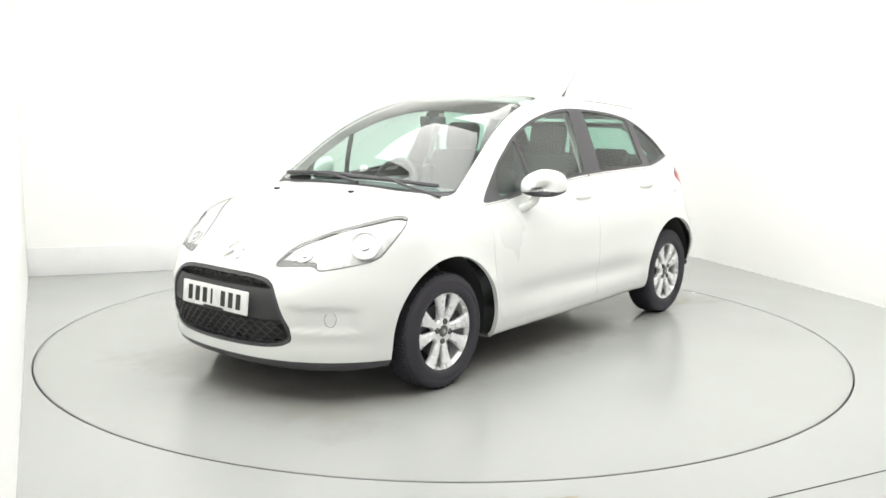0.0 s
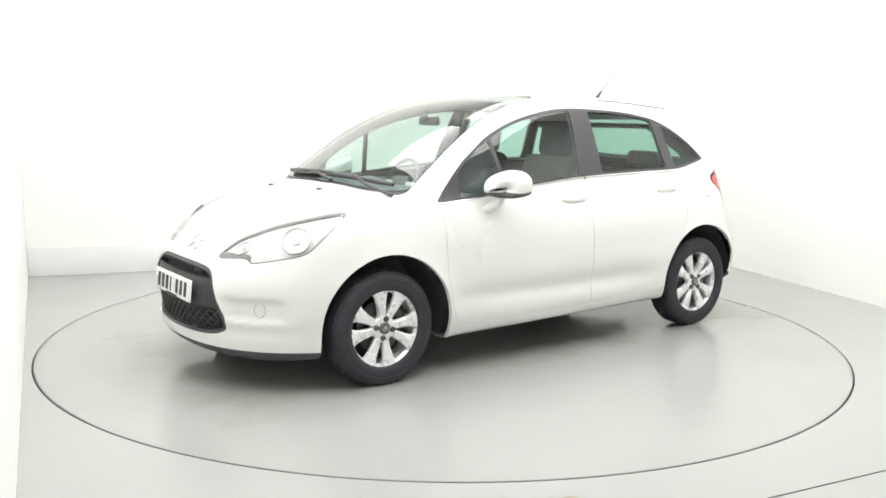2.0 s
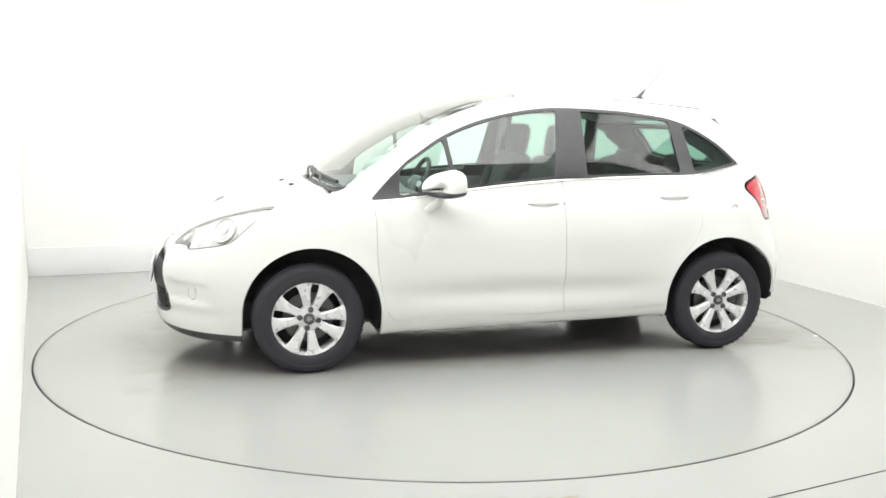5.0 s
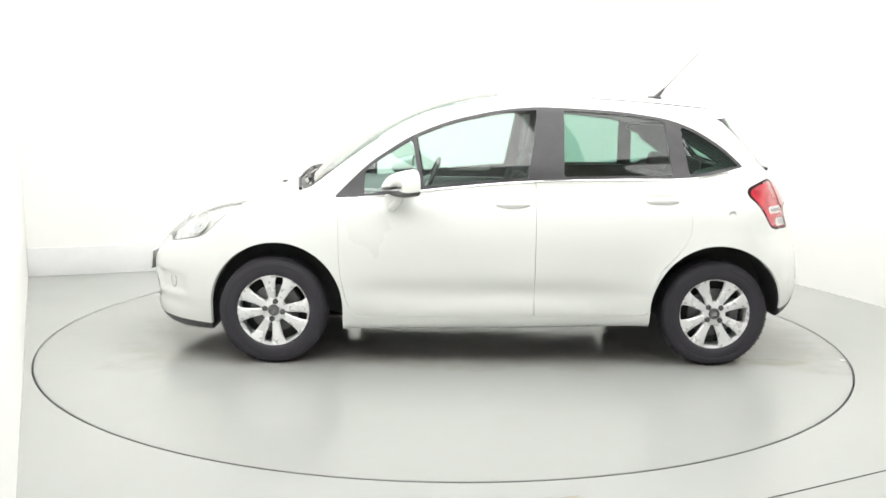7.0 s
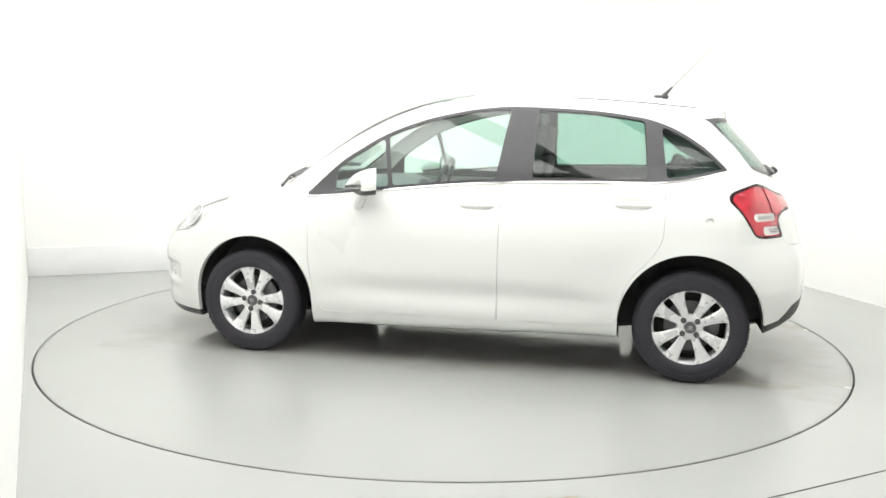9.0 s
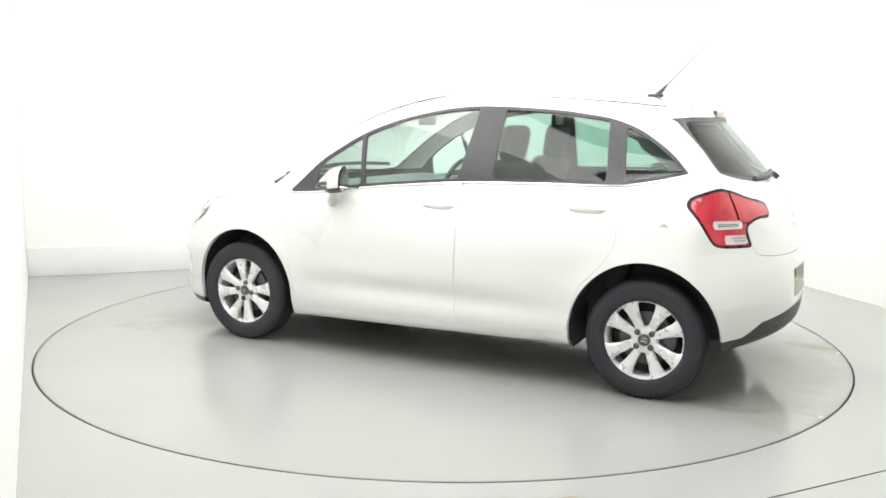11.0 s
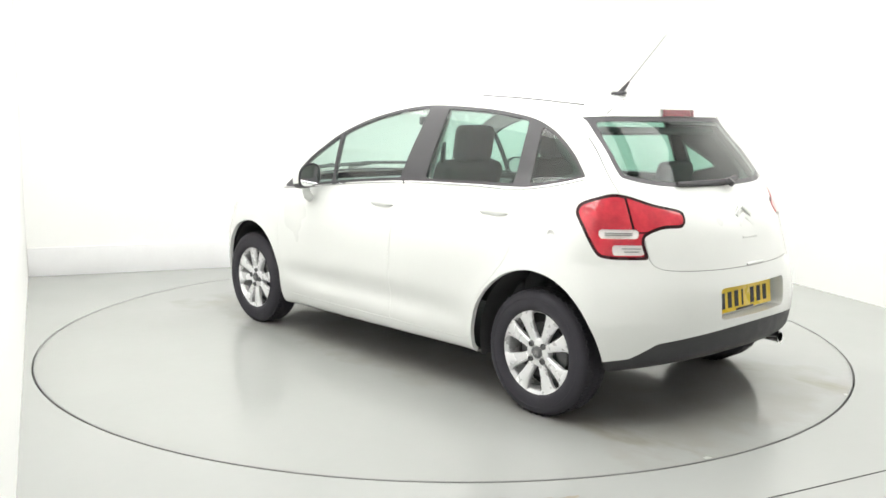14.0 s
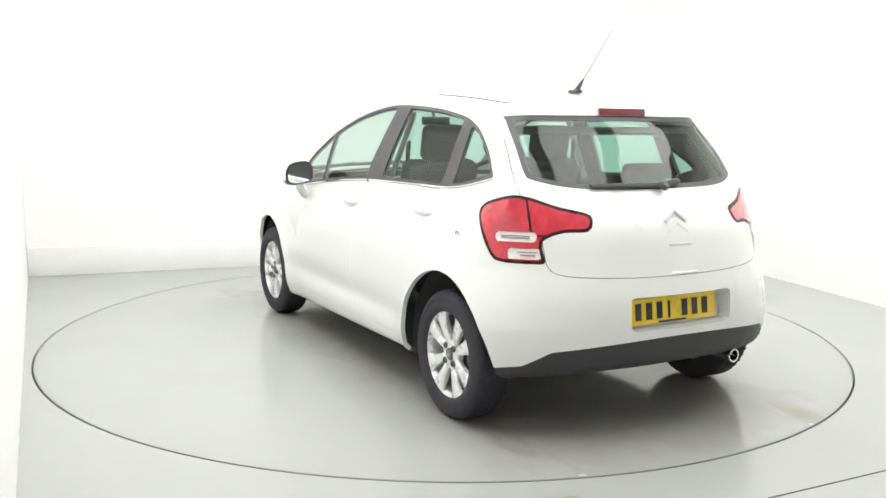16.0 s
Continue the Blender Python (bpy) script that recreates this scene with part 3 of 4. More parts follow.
        sg = 1 if k == 0 else -1
        for s0, s1, zz in ((-0.685, -0.565, 0.888), (-0.685, -0.565, 0.880), (-0.722, -0.64, 0.822), (-0.715, -0.65, 0.809)):
            path = []
            for i in range(7):
                q = tail_diag(s0 + (s1 - s0) * i / 6, zz)
                path.append((q[0], q[1] * sg, q[2]))
            part("lens_line", tube(bmesh.new(), path, 0.0022, 5), LAMPEDGE, lamp_body, "grey inner line")
        skin.mesh("reverse_lens", skin.sides(white2)[k], CLEARLAMP, lamp_body, "clear reversing lens", 0.004, 0.0)

    def head_field(v):
        return np.minimum(inside(front_diag(v), HEADLAMP), np.minimum(v[:, 0] - 1.2, np.abs(v[:, 1]) - 0.2))
    hl, rest = skin.split(rest, head_field)
    lens, edge = skin.split(hl, lambda v: head_field(v) - 0.005)
    rest = gap(rest, head_field, 0.002)
    strip_lens, inner_lens = skin.split(lens, lambda v: np.minimum(0.694 - v[:, 2], -0.925 - front_diag(v)[:, 0]))
    for k, s in ((0, 1), (1, -1)):
        lamp_body = skin.mesh("headlight", skin.sides(edge)[k], LAMPEDGE, car, "clear headlight with silver reflectors", 0.003, 0.008)
        ob = skin.mesh("lens", skin.sides(lens)[k], LENS, lamp_body, "clear lens", 0.002, 0.0)
        ob.visible_shadow = False
        skin.mesh("housing", skin.sides(inner_lens)[k], LAMPBACK, lamp_body, "silver lamp housing", 0.013, 0.0)
        skin.mesh("lower_strip", skin.sides(strip_lens)[k], LAMPEDGE, lamp_body, "dark lower strip", 0.006, 0.0)
        for sd, cz, r in ((-0.70, 0.772, 0.068), (-0.985, 0.722, 0.042)):
            hit = head_diag(sd, cz)
            hn = body_normal(hit[None])[0][0]
            hit = hit - hn * 0.020
            axis = Matrix.Translation((hit[0], s * hit[1], hit[2])) @ Vector((hn[0], s * hn[1], hn[2])).to_track_quat("Y", "Z").to_matrix().to_4x4()
            bm = bmesh.new()
            lathe(bm, [(r * 1.03, 0.006), (r * 1.02, 0.013), (r * 0.97, 0.014), (r * 0.90, 0.009), (r * 0.6, 0.0075), (r * 0.36, 0.0075), (r * 0.34, 0.014), (0.001, 0.016)], 28)
            bm.transform(axis)
            part("reflector", bm, BOWL, lamp_body, "bright reflector bowl")
            for rr, hh in ((1.04, 0.012),):
                bm = bmesh.new()
                lathe(bm, [(r * rr + 0.003, hh - 0.004), (r * rr + 0.002, hh + 0.003), (r * rr - 0.002, hh + 0.003), (r * rr - 0.003, hh - 0.004)], 28)
                bm.transform(axis)
                part("reflector_ring", bm, PALEGREY, lamp_body, "thin grey ring")

    # grille
    def grille_field(v):
        return np.minimum(inside(ayz(v), GRILLE), v[:, 0] - 1.5)
    gr, rest = skin.split(rest, grille_field)
    mouth, rim = skin.split(gr, lambda v: grille_field(v) - 0.016)
    grille = skin.mesh("grille", rim, TRIM, car, "black grille with honeycomb mesh", 0.004, 0.05)
    skin.mesh("backing", mouth, PIT, grille, "black backing", 0.05, 0.0)
    band, _ = skin.split(mouth, lambda v: np.minimum(v[:, 2] - 0.418, 0.565 - v[:, 2]))
    skin.mesh("plate_panel", band, ROUGHTRIM, grille, "charcoal panel behind the plate", 0.012, 0.03)
    rows = [0.585, 0.603] + [0.305, 0.328, 0.351, 0.374, 0.397]
    for n, z in enumerate(rows):
        reach = 0.34 if z > 0.55 else 0.42
        path, count = [], 60
        for i in range(count + 1):
            y = -reach + 2 * reach * i / count
            zz = z + 0.0085 * math.cos(i * math.pi / 2 + math.pi * (n % 2))
            path.append((nose_x(y, zz) - 0.022, y, zz))
        part("mesh_bar", tube(bmesh.new(), path, 0.0042, 6), MESHBLACK, grille)

    # opening panels
    def side_field(poly):
        return lambda v: np.minimum(inside(xz(v), poly), np.abs(v[:, 1]) - 0.4)
    doors = {}
    for name, poly in (("front_door", FDOOR), ("rear_door", RDOOR)):
        f = side_field(poly)
        panel, rest = skin.split(rest, f)
        rest = gap(rest, f)
        for k, side in enumerate(skin.sides(panel)):
            doors[name, k] = skin.mesh(name, side, PAINT, car, "white door panel")

    def bonnet_field(v):
        return np.minimum(inside(axy(v), BONNET), v[:, 2] - 0.655)
    panel, rest = skin.split(rest, bonnet_field)
    rest = gap(rest, bonnet_field, 0.0016)
    bonnet = skin.mesh("bonnet", panel, PAINT, car, "white bonnet")

    cowl, rest = skin.split(rest, lambda v: np.minimum(inside(axy(v), COWL), v[:, 2] - 0.8))
    skin.mesh("cowl", cowl, TRIM, car, "black plastic cowl under the windscreen", 0.006, 0.0)

    def gate_field(v):
        return np.minimum(inside(ayz(v), TAILGATE), -1.335 - v[:, 0])
    panel, rest = skin.split(rest, gate_field)
    rest = gap(rest, gate_field, 0.0026)
    tailgate = skin.mesh("tailgate", panel, PAINT, car, "white tailgate")

    def recess_field(v):
        q = np.abs(np.stack([v[:, 1], v[:, 2] - 0.562], 1)) - np.array([0.29, 0.072]) + 0.02
        return np.minimum(0.02 - np.linalg.norm(np.maximum(q, 0), axis=1) - np.minimum(q.max(1), 0), -1.6 - v[:, 0])
    pocket, rest = skin.split(rest, recess_field)

    def rear_bumper_field(v):
        return np.minimum(0.715 - v[:, 2], -1.50 - v[:, 0])
    panel, rest = skin.split(rest, rear_bumper_field)
    rear_bumper = skin.mesh("rear_bumper", panel, PAINT, car, "white rear bumper", 0.0, 0.012)
    skin.mesh("plate_recess", pocket, PAINT, rear_bumper, "", 0.066, -0.064)

    def front_bumper_field(v):
        return np.minimum(0.665 - v[:, 2], v[:, 0] - 1.555)
    panel, rest = skin.split(rest, front_bumper_field)
    front_bumper = skin.mesh("front_bumper", panel, PAINT, car, "white front bumper", 0.0, 0.02)
    skin.mesh("body_shell", rest, PAINT, car, "white roof, pillars and wings", 0.0, 0.022)

    # dark lining behind the panels, open at the windows
    v2, q2 = body_grid(0.04)
    inner_skin = Skin(v2)
    for f in (arch, lambda v: dlo(v) - 0.006, lambda v: np.minimum(inside(axy(v), WSCREEN) - 0.012, v[:, 2] - 0.9),
              lambda v: np.minimum(inside(ayz(v), RGLASS) - 0.016, -1.0 - v[:, 0]), lambda v: head_field(v) + 0.01, lambda v: grille_field(v) + 0.01, lambda v: recess_field(v) + 0.02):
        _, q2 = inner_skin.split(q2, f)
    upper, lower = inner_skin.split(q2, lambda v: np.minimum(v[:, 2] - 1.36, -0.08 - v[:, 0]))
    pillar, lower = inner_skin.split(lower, lambda v: np.minimum(v[:, 2] - 1.0, v[:, 0] + 0.08))
    for side in inner_skin.sides(pillar):
        inner_skin.mesh("front_pillar_trim", side, PALE, car, "pale inner trim of the windscreen pillar", 0.024, 0.0)
    inner_skin.mesh("cabin_lining", lower, LINING, car, "dark cabin lining", 0.024, 0.0)
    inner_skin.mesh("headlining", upper, PALE, car, "pale cloth headlining", 0.024, 0.0)
    # thick trim inside the rear pillars
    v4, q4 = body_grid(0.04)
    rear_skin = Skin(v4)
    for f in (lambda v: np.minimum(inside(xz(v), DLO) - 0.032 - 0.025 * (v[:, 0] < -1.1), np.abs(v[:, 1]) - 0.4), lambda v: np.minimum(inside(ayz(v), RGLASS) - 0.045, -1.0 - v[:, 0])):
        _, q4 = rear_skin.split(q4, f)
    inner, _ = rear_skin.split(q4, lambda v: np.minimum(np.minimum(v[:, 2] - 0.95, -1.0 - v[:, 0]), 1.37 - v[:, 2]))
    for side in rear_skin.sides(inner):
        rear_skin.mesh("rear_pillar_trim", side, LINING, car, "dark inner trim of the rear pillar", 0.055, 0.02)
    v3, q3 = body_grid(0.05)
    top_skin = Skin(v3)
    blind, _ = top_skin.split(q3, lambda v: np.minimum(np.minimum(inside(axy(v), WSCREEN) - 0.004, v[:, 2] - 1.2), 0.15 - v[:, 0]))
    top_skin.mesh("sun_blind", blind, BLIND, car, "grey pull-forward blind under the windscreen top", 0.02, 0.01)
    for sx, r in ((1.215, 0.377), (-1.230, 0.383)):
        for s in (-1, 1):
            bm = bmesh.new()
            n = 26
            a0, a1 = (radians(6), radians(196)) if sx > 0 else (radians(-16), radians(182))
            rings = []
            for w in (0.50, 0.772 if sx > 0 else 0.80):
                rings.append([bm.verts.new((sx + (r - (0.006 if w > 0.6 else 0)) * math.cos(a0 + (a1 - a0) * i / n), s * w, 0.318 + r * math.sin(a0 + (a1 - a0) * i / n))) for i in range(n + 1)])
            for i in range(n):
                bm.faces.new((rings[0][i], rings[0][i + 1], rings[1][i + 1], rings[1][i]))
            bm.faces.new(rings[0])
            part("wheel_arch_liner", bm, LINING, car)
    return car, doors, bonnet, tailgate, front_bumper, rear_bumper


car, doors, bonnet, tailgate, front_bumper, rear_bumper = build_car()


# ---- wheels ----
def build_wheel():
    """A wheel about its own centre, outer face towards +y."""
    w = new("wheel")
    R = 0.299
    bm = bmesh.new()
    lathe(bm, [(0.198, -0.085), (0.225, -0.094), (0.268, -0.092), (0.288, -0.078), (R - 0.002, -0.055), (R, 0.0), (R - 0.002, 0.055), (0.290, 0.076),
               (0.280, 0.086), (0.268, 0.0915), (0.255, 0.0935), (0.253, 0.0915), (0.235, 0.0945), (0.215, 0.0925), (0.204, 0.086), (0.198, 0.078)], 72)
    tyre = part("tyre", bm, RUBBER, w, "black rubber tyre")
    bm = bmesh.new()
    n = 96
    for i in range(n):
        a = 2 * math.pi * i / n
        for y in (-0.045, 0.0, 0.045):
            m = Matrix.Rotation(-a, 4, "Y") @ Matrix.Translation((R - 0.001, y + 0.008 * (i % 2), 0))
            box(bm, (0.005, 0.030, 0.012), (0, 0, 0), 0, 1, m)
    part("tread", bm, RUBBER, tyre)
    bm = bmesh.new()
    lathe(bm, [(0.196, -0.08), (0.188, -0.06), (0.186, 0.04), (0.190, 0.060), (0.199, 0.078), (0.206, 0.087), (0.208, 0.084), (0.201, 0.072), (0.192, 0.066), (0.187, 0.055)], 64)
    # eight spokes in four pairs, flaring into the rim
    for i in range(8):
        a = math.pi / 4 + (i // 2) * math.pi / 2 + radians(18.8) * (1 if i % 2 else -1)
        prof = [(0.040, 0.022, 0.064, 0.030), (0.075, 0.0205, 0.069, 0.028), (0.115, 0.0245, 0.074, 0.026), (0.150, 0.0300, 0.077, 0.023), (0.172, 0.036, 0.077, 0.021),
                (0.186, 0.045, 0.077, 0.020), (0.198, 0.062, 0.077, 0.018)]
        rings = []
        for r, hw, top, th in prof:
            ring = [(-hw, top - th), (-hw, top - 0.007), (-hw * 0.72, top), (hw * 0.72, top), (hw, top - 0.007), (hw, top - th)]
            rings.append([bm.verts.new((r * math.cos(a) - q * math.sin(a), y, r * math.sin(a) + q * math.cos(a))) for q, y in ring])
        for p, q in zip(rings, rings[1:]):
            for k in range(6):
                bm.faces.new((p[k], p[(k + 1) % 6], q[(k + 1) % 6], q[k]))
        bm.faces.new(rings[0])
        bm.faces.new(rings[-1])
    lathe(bm, [(0.068, 0.035), (0.068, 0.058), (0.061, 0.066), (0.034, 0.070), (0.030, 0.064), (0.001, 0.064)], 40)
    rim = part("rim", bm, ALLOY, w, "silver eight-spoke alloy rim")
    bm = bmesh.new()
    lathe(bm, [(0.029, 0.062), (0.029, 0.070), (0.026, 0.073), (0.001, 0.074)], 28)
    part("centre_cap", bm, DARKMETAL, w, "dark grey centre cap")
    bm = bmesh.new()
    for s in (-1, 1):
        for zz in (-0.006, 0.006):
            box(bm, (0.014, 0.002, 0.004), (s * 0.006, 0.0745, zz), 0, 1, Matrix.Rotation(s * 0.5, 4, "Y"))
    part("cap_emblem", bm, CHROME, w, "small silver emblem")
    for i in range(4):
        a = math.pi / 4 + i * math.pi / 2
        bm = bmesh.new()
        lathe(bm, [(0.0155, 0.045), (0.0155, 0.0725), (0.013, 0.076), (0.009, 0.0765), (0.008, 0.071), (0.001, 0.071)], 10, "Y", (0.050 * math.cos(a), 0, 0.050 * math.sin(a)))
        part("wheel_bolt", bm, DARKMETAL, w, "dark wheel bolt")
    bm = bmesh.new()
    lathe(bm, [(0.135, 0.008), (0.135, 0.020), (0.075, 0.022), (0.072, 0.035), (0.001, 0.036)], 48)
    box(bm, (0.06, 0.05, 0.12), (-0.12, 0.01, 0.02), 0.012)
    part("brake", bm, DARKMETAL, w, "brake disc and caliper")
    bm = bmesh.new()
    disc(bm, 0.188, -0.03, 40)
    part("brake_shield", bm, PIT, w, "dark back of the wheel")
    return w


WHEEL = build_wheel()
WHEEL.parent = car
spots = [(AXLE, 0.740, 0, 34), (-AXLE, 0.740, 0, -2), (AXLE, -0.740, 180, 20), (-AXLE, -0.740, 180, 0)]
for i, (wx, wy, yaw, spin) in enumerate(spots):
    m = pose(wx, wy, 0.300, 0, 0, yaw) @ pose(0, 0, 0, 0, spin, 0)
    if i == 0:
        WHEEL.matrix_basis = m
    else:
        copy_thing(WHEEL, m)


# ---- outer fittings ----
def door_mirror(s):
    root = new("door_mirror")
    root.parent = car
    tagged(root, "white door mirror with black lower shell")
    cx, cy, cz = 0.455, s * 0.905, 1.014
    shells = {"cap": (bmesh.new(), PAINT), "lower_shell": (bmesh.new(), TRIM)}
    n, k = 48, 22
    def point(i, j):
        a, b = 2 * math.pi * i / n, math.pi / 2 * j / k
        yy, zz = math.cos(a), math.sin(a)
        p = 0.75
        yy, zz = math.copysign(abs(yy) ** p, yy), math.copysign(abs(zz) ** p, zz)
        r = math.sin(b) ** 0.55
        deep = 0.128 * math.cos(b) ** 0.62 * (1 - 0.2 * yy)
        return Vector((cx + deep - 0.03 * yy, cy + s * 0.100 * yy * r, cz + (0.080 if zz > 0 else 0.058) * zz * r - 0.008 * yy * r - 0.17 * deep))
    for name, (bm, m) in shells.items():
        for i in range(n):
            for j in range(k):
                q = [point(i, j), point(i + 1, j), point(i + 1, j + 1), point(i, j + 1)]
                lower = math.sin(2 * math.pi * (i + 0.5) / n) * math.sin(math.pi / 2 * (j + 0.5) / k) ** 0.55 < -0.2
                if lower != (name == "lower_shell"):
                    continue
                if j == 0:
                    q = [q[0], q[2], q[3]]
                bm.faces.new([bm.verts.new(p) for p in q])
        bmesh.ops.remove_doubles(bm, verts=bm.verts, dist=0.0005)
        part(name, bm, m, root, "white cap" if m == PAINT else "black lower shell")
    bm = bmesh.new()
    bm.faces.new([bm.verts.new(point(i, k) * 1.0 + Vector((0.004, 0, 0))) for i in range(n)])
    part("mirror_surround", bm, TRIM, root, "black surround")
    bm = bmesh.new()
    mid = Vector((cx, cy, cz))
    bm.faces.new([bm.verts.new(mid + (point(i, k) - mid) * 0.86 - Vector((0.006, 0, 0))) for i in range(n)])
    part("mirror_glass", bm, MIRROR, root, "mirror glass")
    bm = bmesh.new()
    tube(bm, [(0.59, s * 0.795, 0.868), (0.575, s * 0.835, 0.890), (0.545, s * 0.872, 0.925), (0.53, s * 0.885, 0.965)], 0.027, 10, 0.85)
    part("mirror_foot", bm, PAINT, root, "white mirror foot")


for s in (1, -1):
    door_mirror(s)

# pull handles: a bowed grip over a shallow scoop in the door skin
for k, s in ((0, 1), (1, -1)):
    for name, (hx, hz) in zip(("front_door", "rear_door"), HANDLES):
        y = side_y(hx + 0.16, hz)
        bm = bmesh.new()
        n, m, rings = 16, 10, []
        for i in range(n + 1):
            u = -1 + 2 * i / n
            hh = 0.0145 * (1 - 0.9 * abs(u) ** 5)
            out = 0.009 - 0.012 * abs(u) ** 3
            rings.append([bm.verts.new((hx + 0.098 * u, s * (y + out + 0.006 * math.cos(2 * math.pi * j / m)), hz + hh * math.sin(2 * math.pi * j / m))) for j in range(m)])
        for p, q in zip(rings, rings[1:]):
            for j in range(m):
                bm.faces.new((p[j], p[(j + 1) % m], q[(j + 1) % m], q[j]))
        bm.faces.new(rings[0])
        bm.faces.new(rings[-1])
        part("handle", bm, PAINT, doors[name, k], "white pull handle")
    bm = bmesh.new()
    lathe(bm, [(0.009, -0.004), (0.009, 0.0025), (0.007, 0.0035), (0.001, 0.0035)], 16, "Y", (HANDLES[0][0] - 0.125, 0, 0))
    bm.transform(Matrix.Translation((0, s * side_y(HANDLES[0][0] - 0.125, HANDLES[0][1]), HANDLES[0][1])) @ Matrix.Diagonal((1, s, 1, 1)))
    part("key_lock", bm, PALEGREY, doors["front_door", k], "small round key lock")

# bright strip under the side windows
low_edge = [(0.898, 0.920), (0.72, 0.932), (0.44, 0.967), (0.1, 1.003), (-0.22, 1.027), (-0.7, 1.042), (-1.07, 1.050), (-1.26, 1.081), (-1.33, 1.098), (-1.392, 1.114)]
strip = curve(sorted(low_edge))
for s in (1, -1):
    path = [(x, s * (side_y(x, strip(np.array(x))) + 0.001), float(strip(np.array(x)))) for x in np.linspace(0.895, -1.388, 46)]
    part("window_strip", tube(bmesh.new(), path, 0.0058, 6), CHROME, car, "bright metal window strip")
    # thin black joint where the front and rear doors meet in the strip
    bm = bmesh.new()
    box(bm, (0.005, 0.012, 0.016), (-0.212, s * (side_y(-0.212, 1.024) + 0.002), 1.024), 0.001)
    part("door_seal", bm, TRIM, car)
    # roof gutter line
    path = [(x, s * 0.505, top_z(x, 0.505) + 0.001) for x in np.linspace(-1.22, -0.55, 20)]
    part("roof_strip", tube(bmesh.new(), path, 0.0045, 5), LAMPEDGE, car, "dark grey roof joint strip")

# aerial
bm = bmesh.new()
box(bm, (0.085, 0.034, 0.018), (-1.045, 0, top_z(-1.045, 0) + 0.008), 0.008, 3)
aerial = part("aerial", bm, TRIM, car, "black roof aerial")
z0 = top_z(-1.06, 0)
part("rod", tube(bmesh.new(), [(-1.055, 0, z0 + 0.01), (-1.105, 0, z0 + 0.066)], 0.015, 10, 0.35), TRIM, aerial)
part("whip", tube(bmesh.new(), [(-1.10, 0, z0 + 0.06), (-1.315, 0, z0 + 0.292)], 0.0019, 6, 0.5), TRIM, aerial)

# wipers and cowl
def screen_point(x, y, lift):
    return (x, y, top_z(x, y) + lift)


for n, (ya, yb, pivot) in enumerate(((-0.62, 0.02, 0.10), (-0.02, 0.60, 0.66))):
    bm = bmesh.new()
    ys = np.linspace(ya, yb, 16)
    path = [screen_point(1.108 - 0.16 * y * y - (0.012 if n == 0 else 0.0), y, 0.018) for y in ys]
    tube(bm, path, 0.014, 6, 0.8)
    wiper = part("wiper", bm, TRIM, car, "black windscreen wiper")
    mid = ys[7]
    tube_path = [screen_point(1.150 - 0.12 * pivot**2, pivot, 0.012), screen_point(1.14 - 0.15 * mid * mid, (pivot + mid) / 2, 0.032), screen_point(1.110 - 0.16 * mid * mid, mid, 0.034)]
    part("wiper_arm", tube(bmesh.new(), tube_path, 0.010, 8, 0.6), TRIM, wiper)
for y in (-0.46, 0.16):
    bm = bmesh.new()
    box(bm, (0.03, 0.026, 0.012), (1.255, y, top_z(1.255, y) + 0.004), 0.004, 2)
    part("washer_nozzle", bm, TRIM, bonnet, "black washer nozzle")
bm = bmesh.new()
tube(bm, [(-1.70, 0.0, 1.082), (-1.715, -0.005, 1.10)], 0.022, 12)
rear_wiper = part("rear_wiper", bm, TRIM, tailgate, "black rear wiper")
path = [(tail_x(y, 1.092 + 0.03 * (y < 0) * min(1, -y / 0.3)) - 0.016, y, 1.092 + 0.03 * (y < 0) * min(1, -y / 0.3)) for y in np.linspace(0.36, -0.12, 14)]
part("blade", tube(bmesh.new(), path, 0.011, 6, 1.4), TRIM, rear_wiper)

# high brake light, spoiler lip
bm = bmesh.new()
path = [(tail_x(y, 1.410) - 0.008, y, 1.410) for y in np.linspace(-0.137, 0.137, 12)]
for a, b in zip(path, path[1:]):
    vs = [bm.verts.new((p[0] + dx, p[1], p[2] + dz)) for p in (a, b) for dx, dz in ((0, 0.017), (-0.004, -0.016), (0.03, -0.016), (0.03, 0.017))]
    for i in range(4):
        bm.faces.new((vs[i], vs[(i + 1) % 4], vs[4 + (i + 1) % 4], vs[4 + i]))
bmesh.ops.remove_doubles(bm, verts=bm.verts, dist=0.0005)
part("brake_light", bm, BRAKERED, tailgate, "dark red high brake light")

# exhaust
bm = bmesh.new()
lathe(bm, [(0.026, -1.65), (0.028, -1.823), (0.032, -1.828), (0.032, -1.831), (0.025, -1.829), (0.024, -1.76), (0.001, -1.76)], 24, "X", (0, -0.375, 0.298))
part("exhaust_pipe", bm, CHROME, car, "chrome exhaust tip")

# badges: two stacked chevrons as plain shapes
def chevrons(name, at, width, normal, parent, m):
    bm = bmesh.new()
    for dz in (-0.2 * width, 0.2 * width):
        for s in (-1, 1):
            box(bm, (0.010, width * 0.62, 0.15 * width), (0, s * width * 0.23, dz), 0.003, 2, Matrix.Rotation(s * -0.72, 4, "X"))
    bm.transform(Matrix.Translation(at) @ Vector(normal).to_track_quat("X", "Z").to_matrix().to_4x4())
    return part(name, bm, m, parent, "silver double chevron badge")


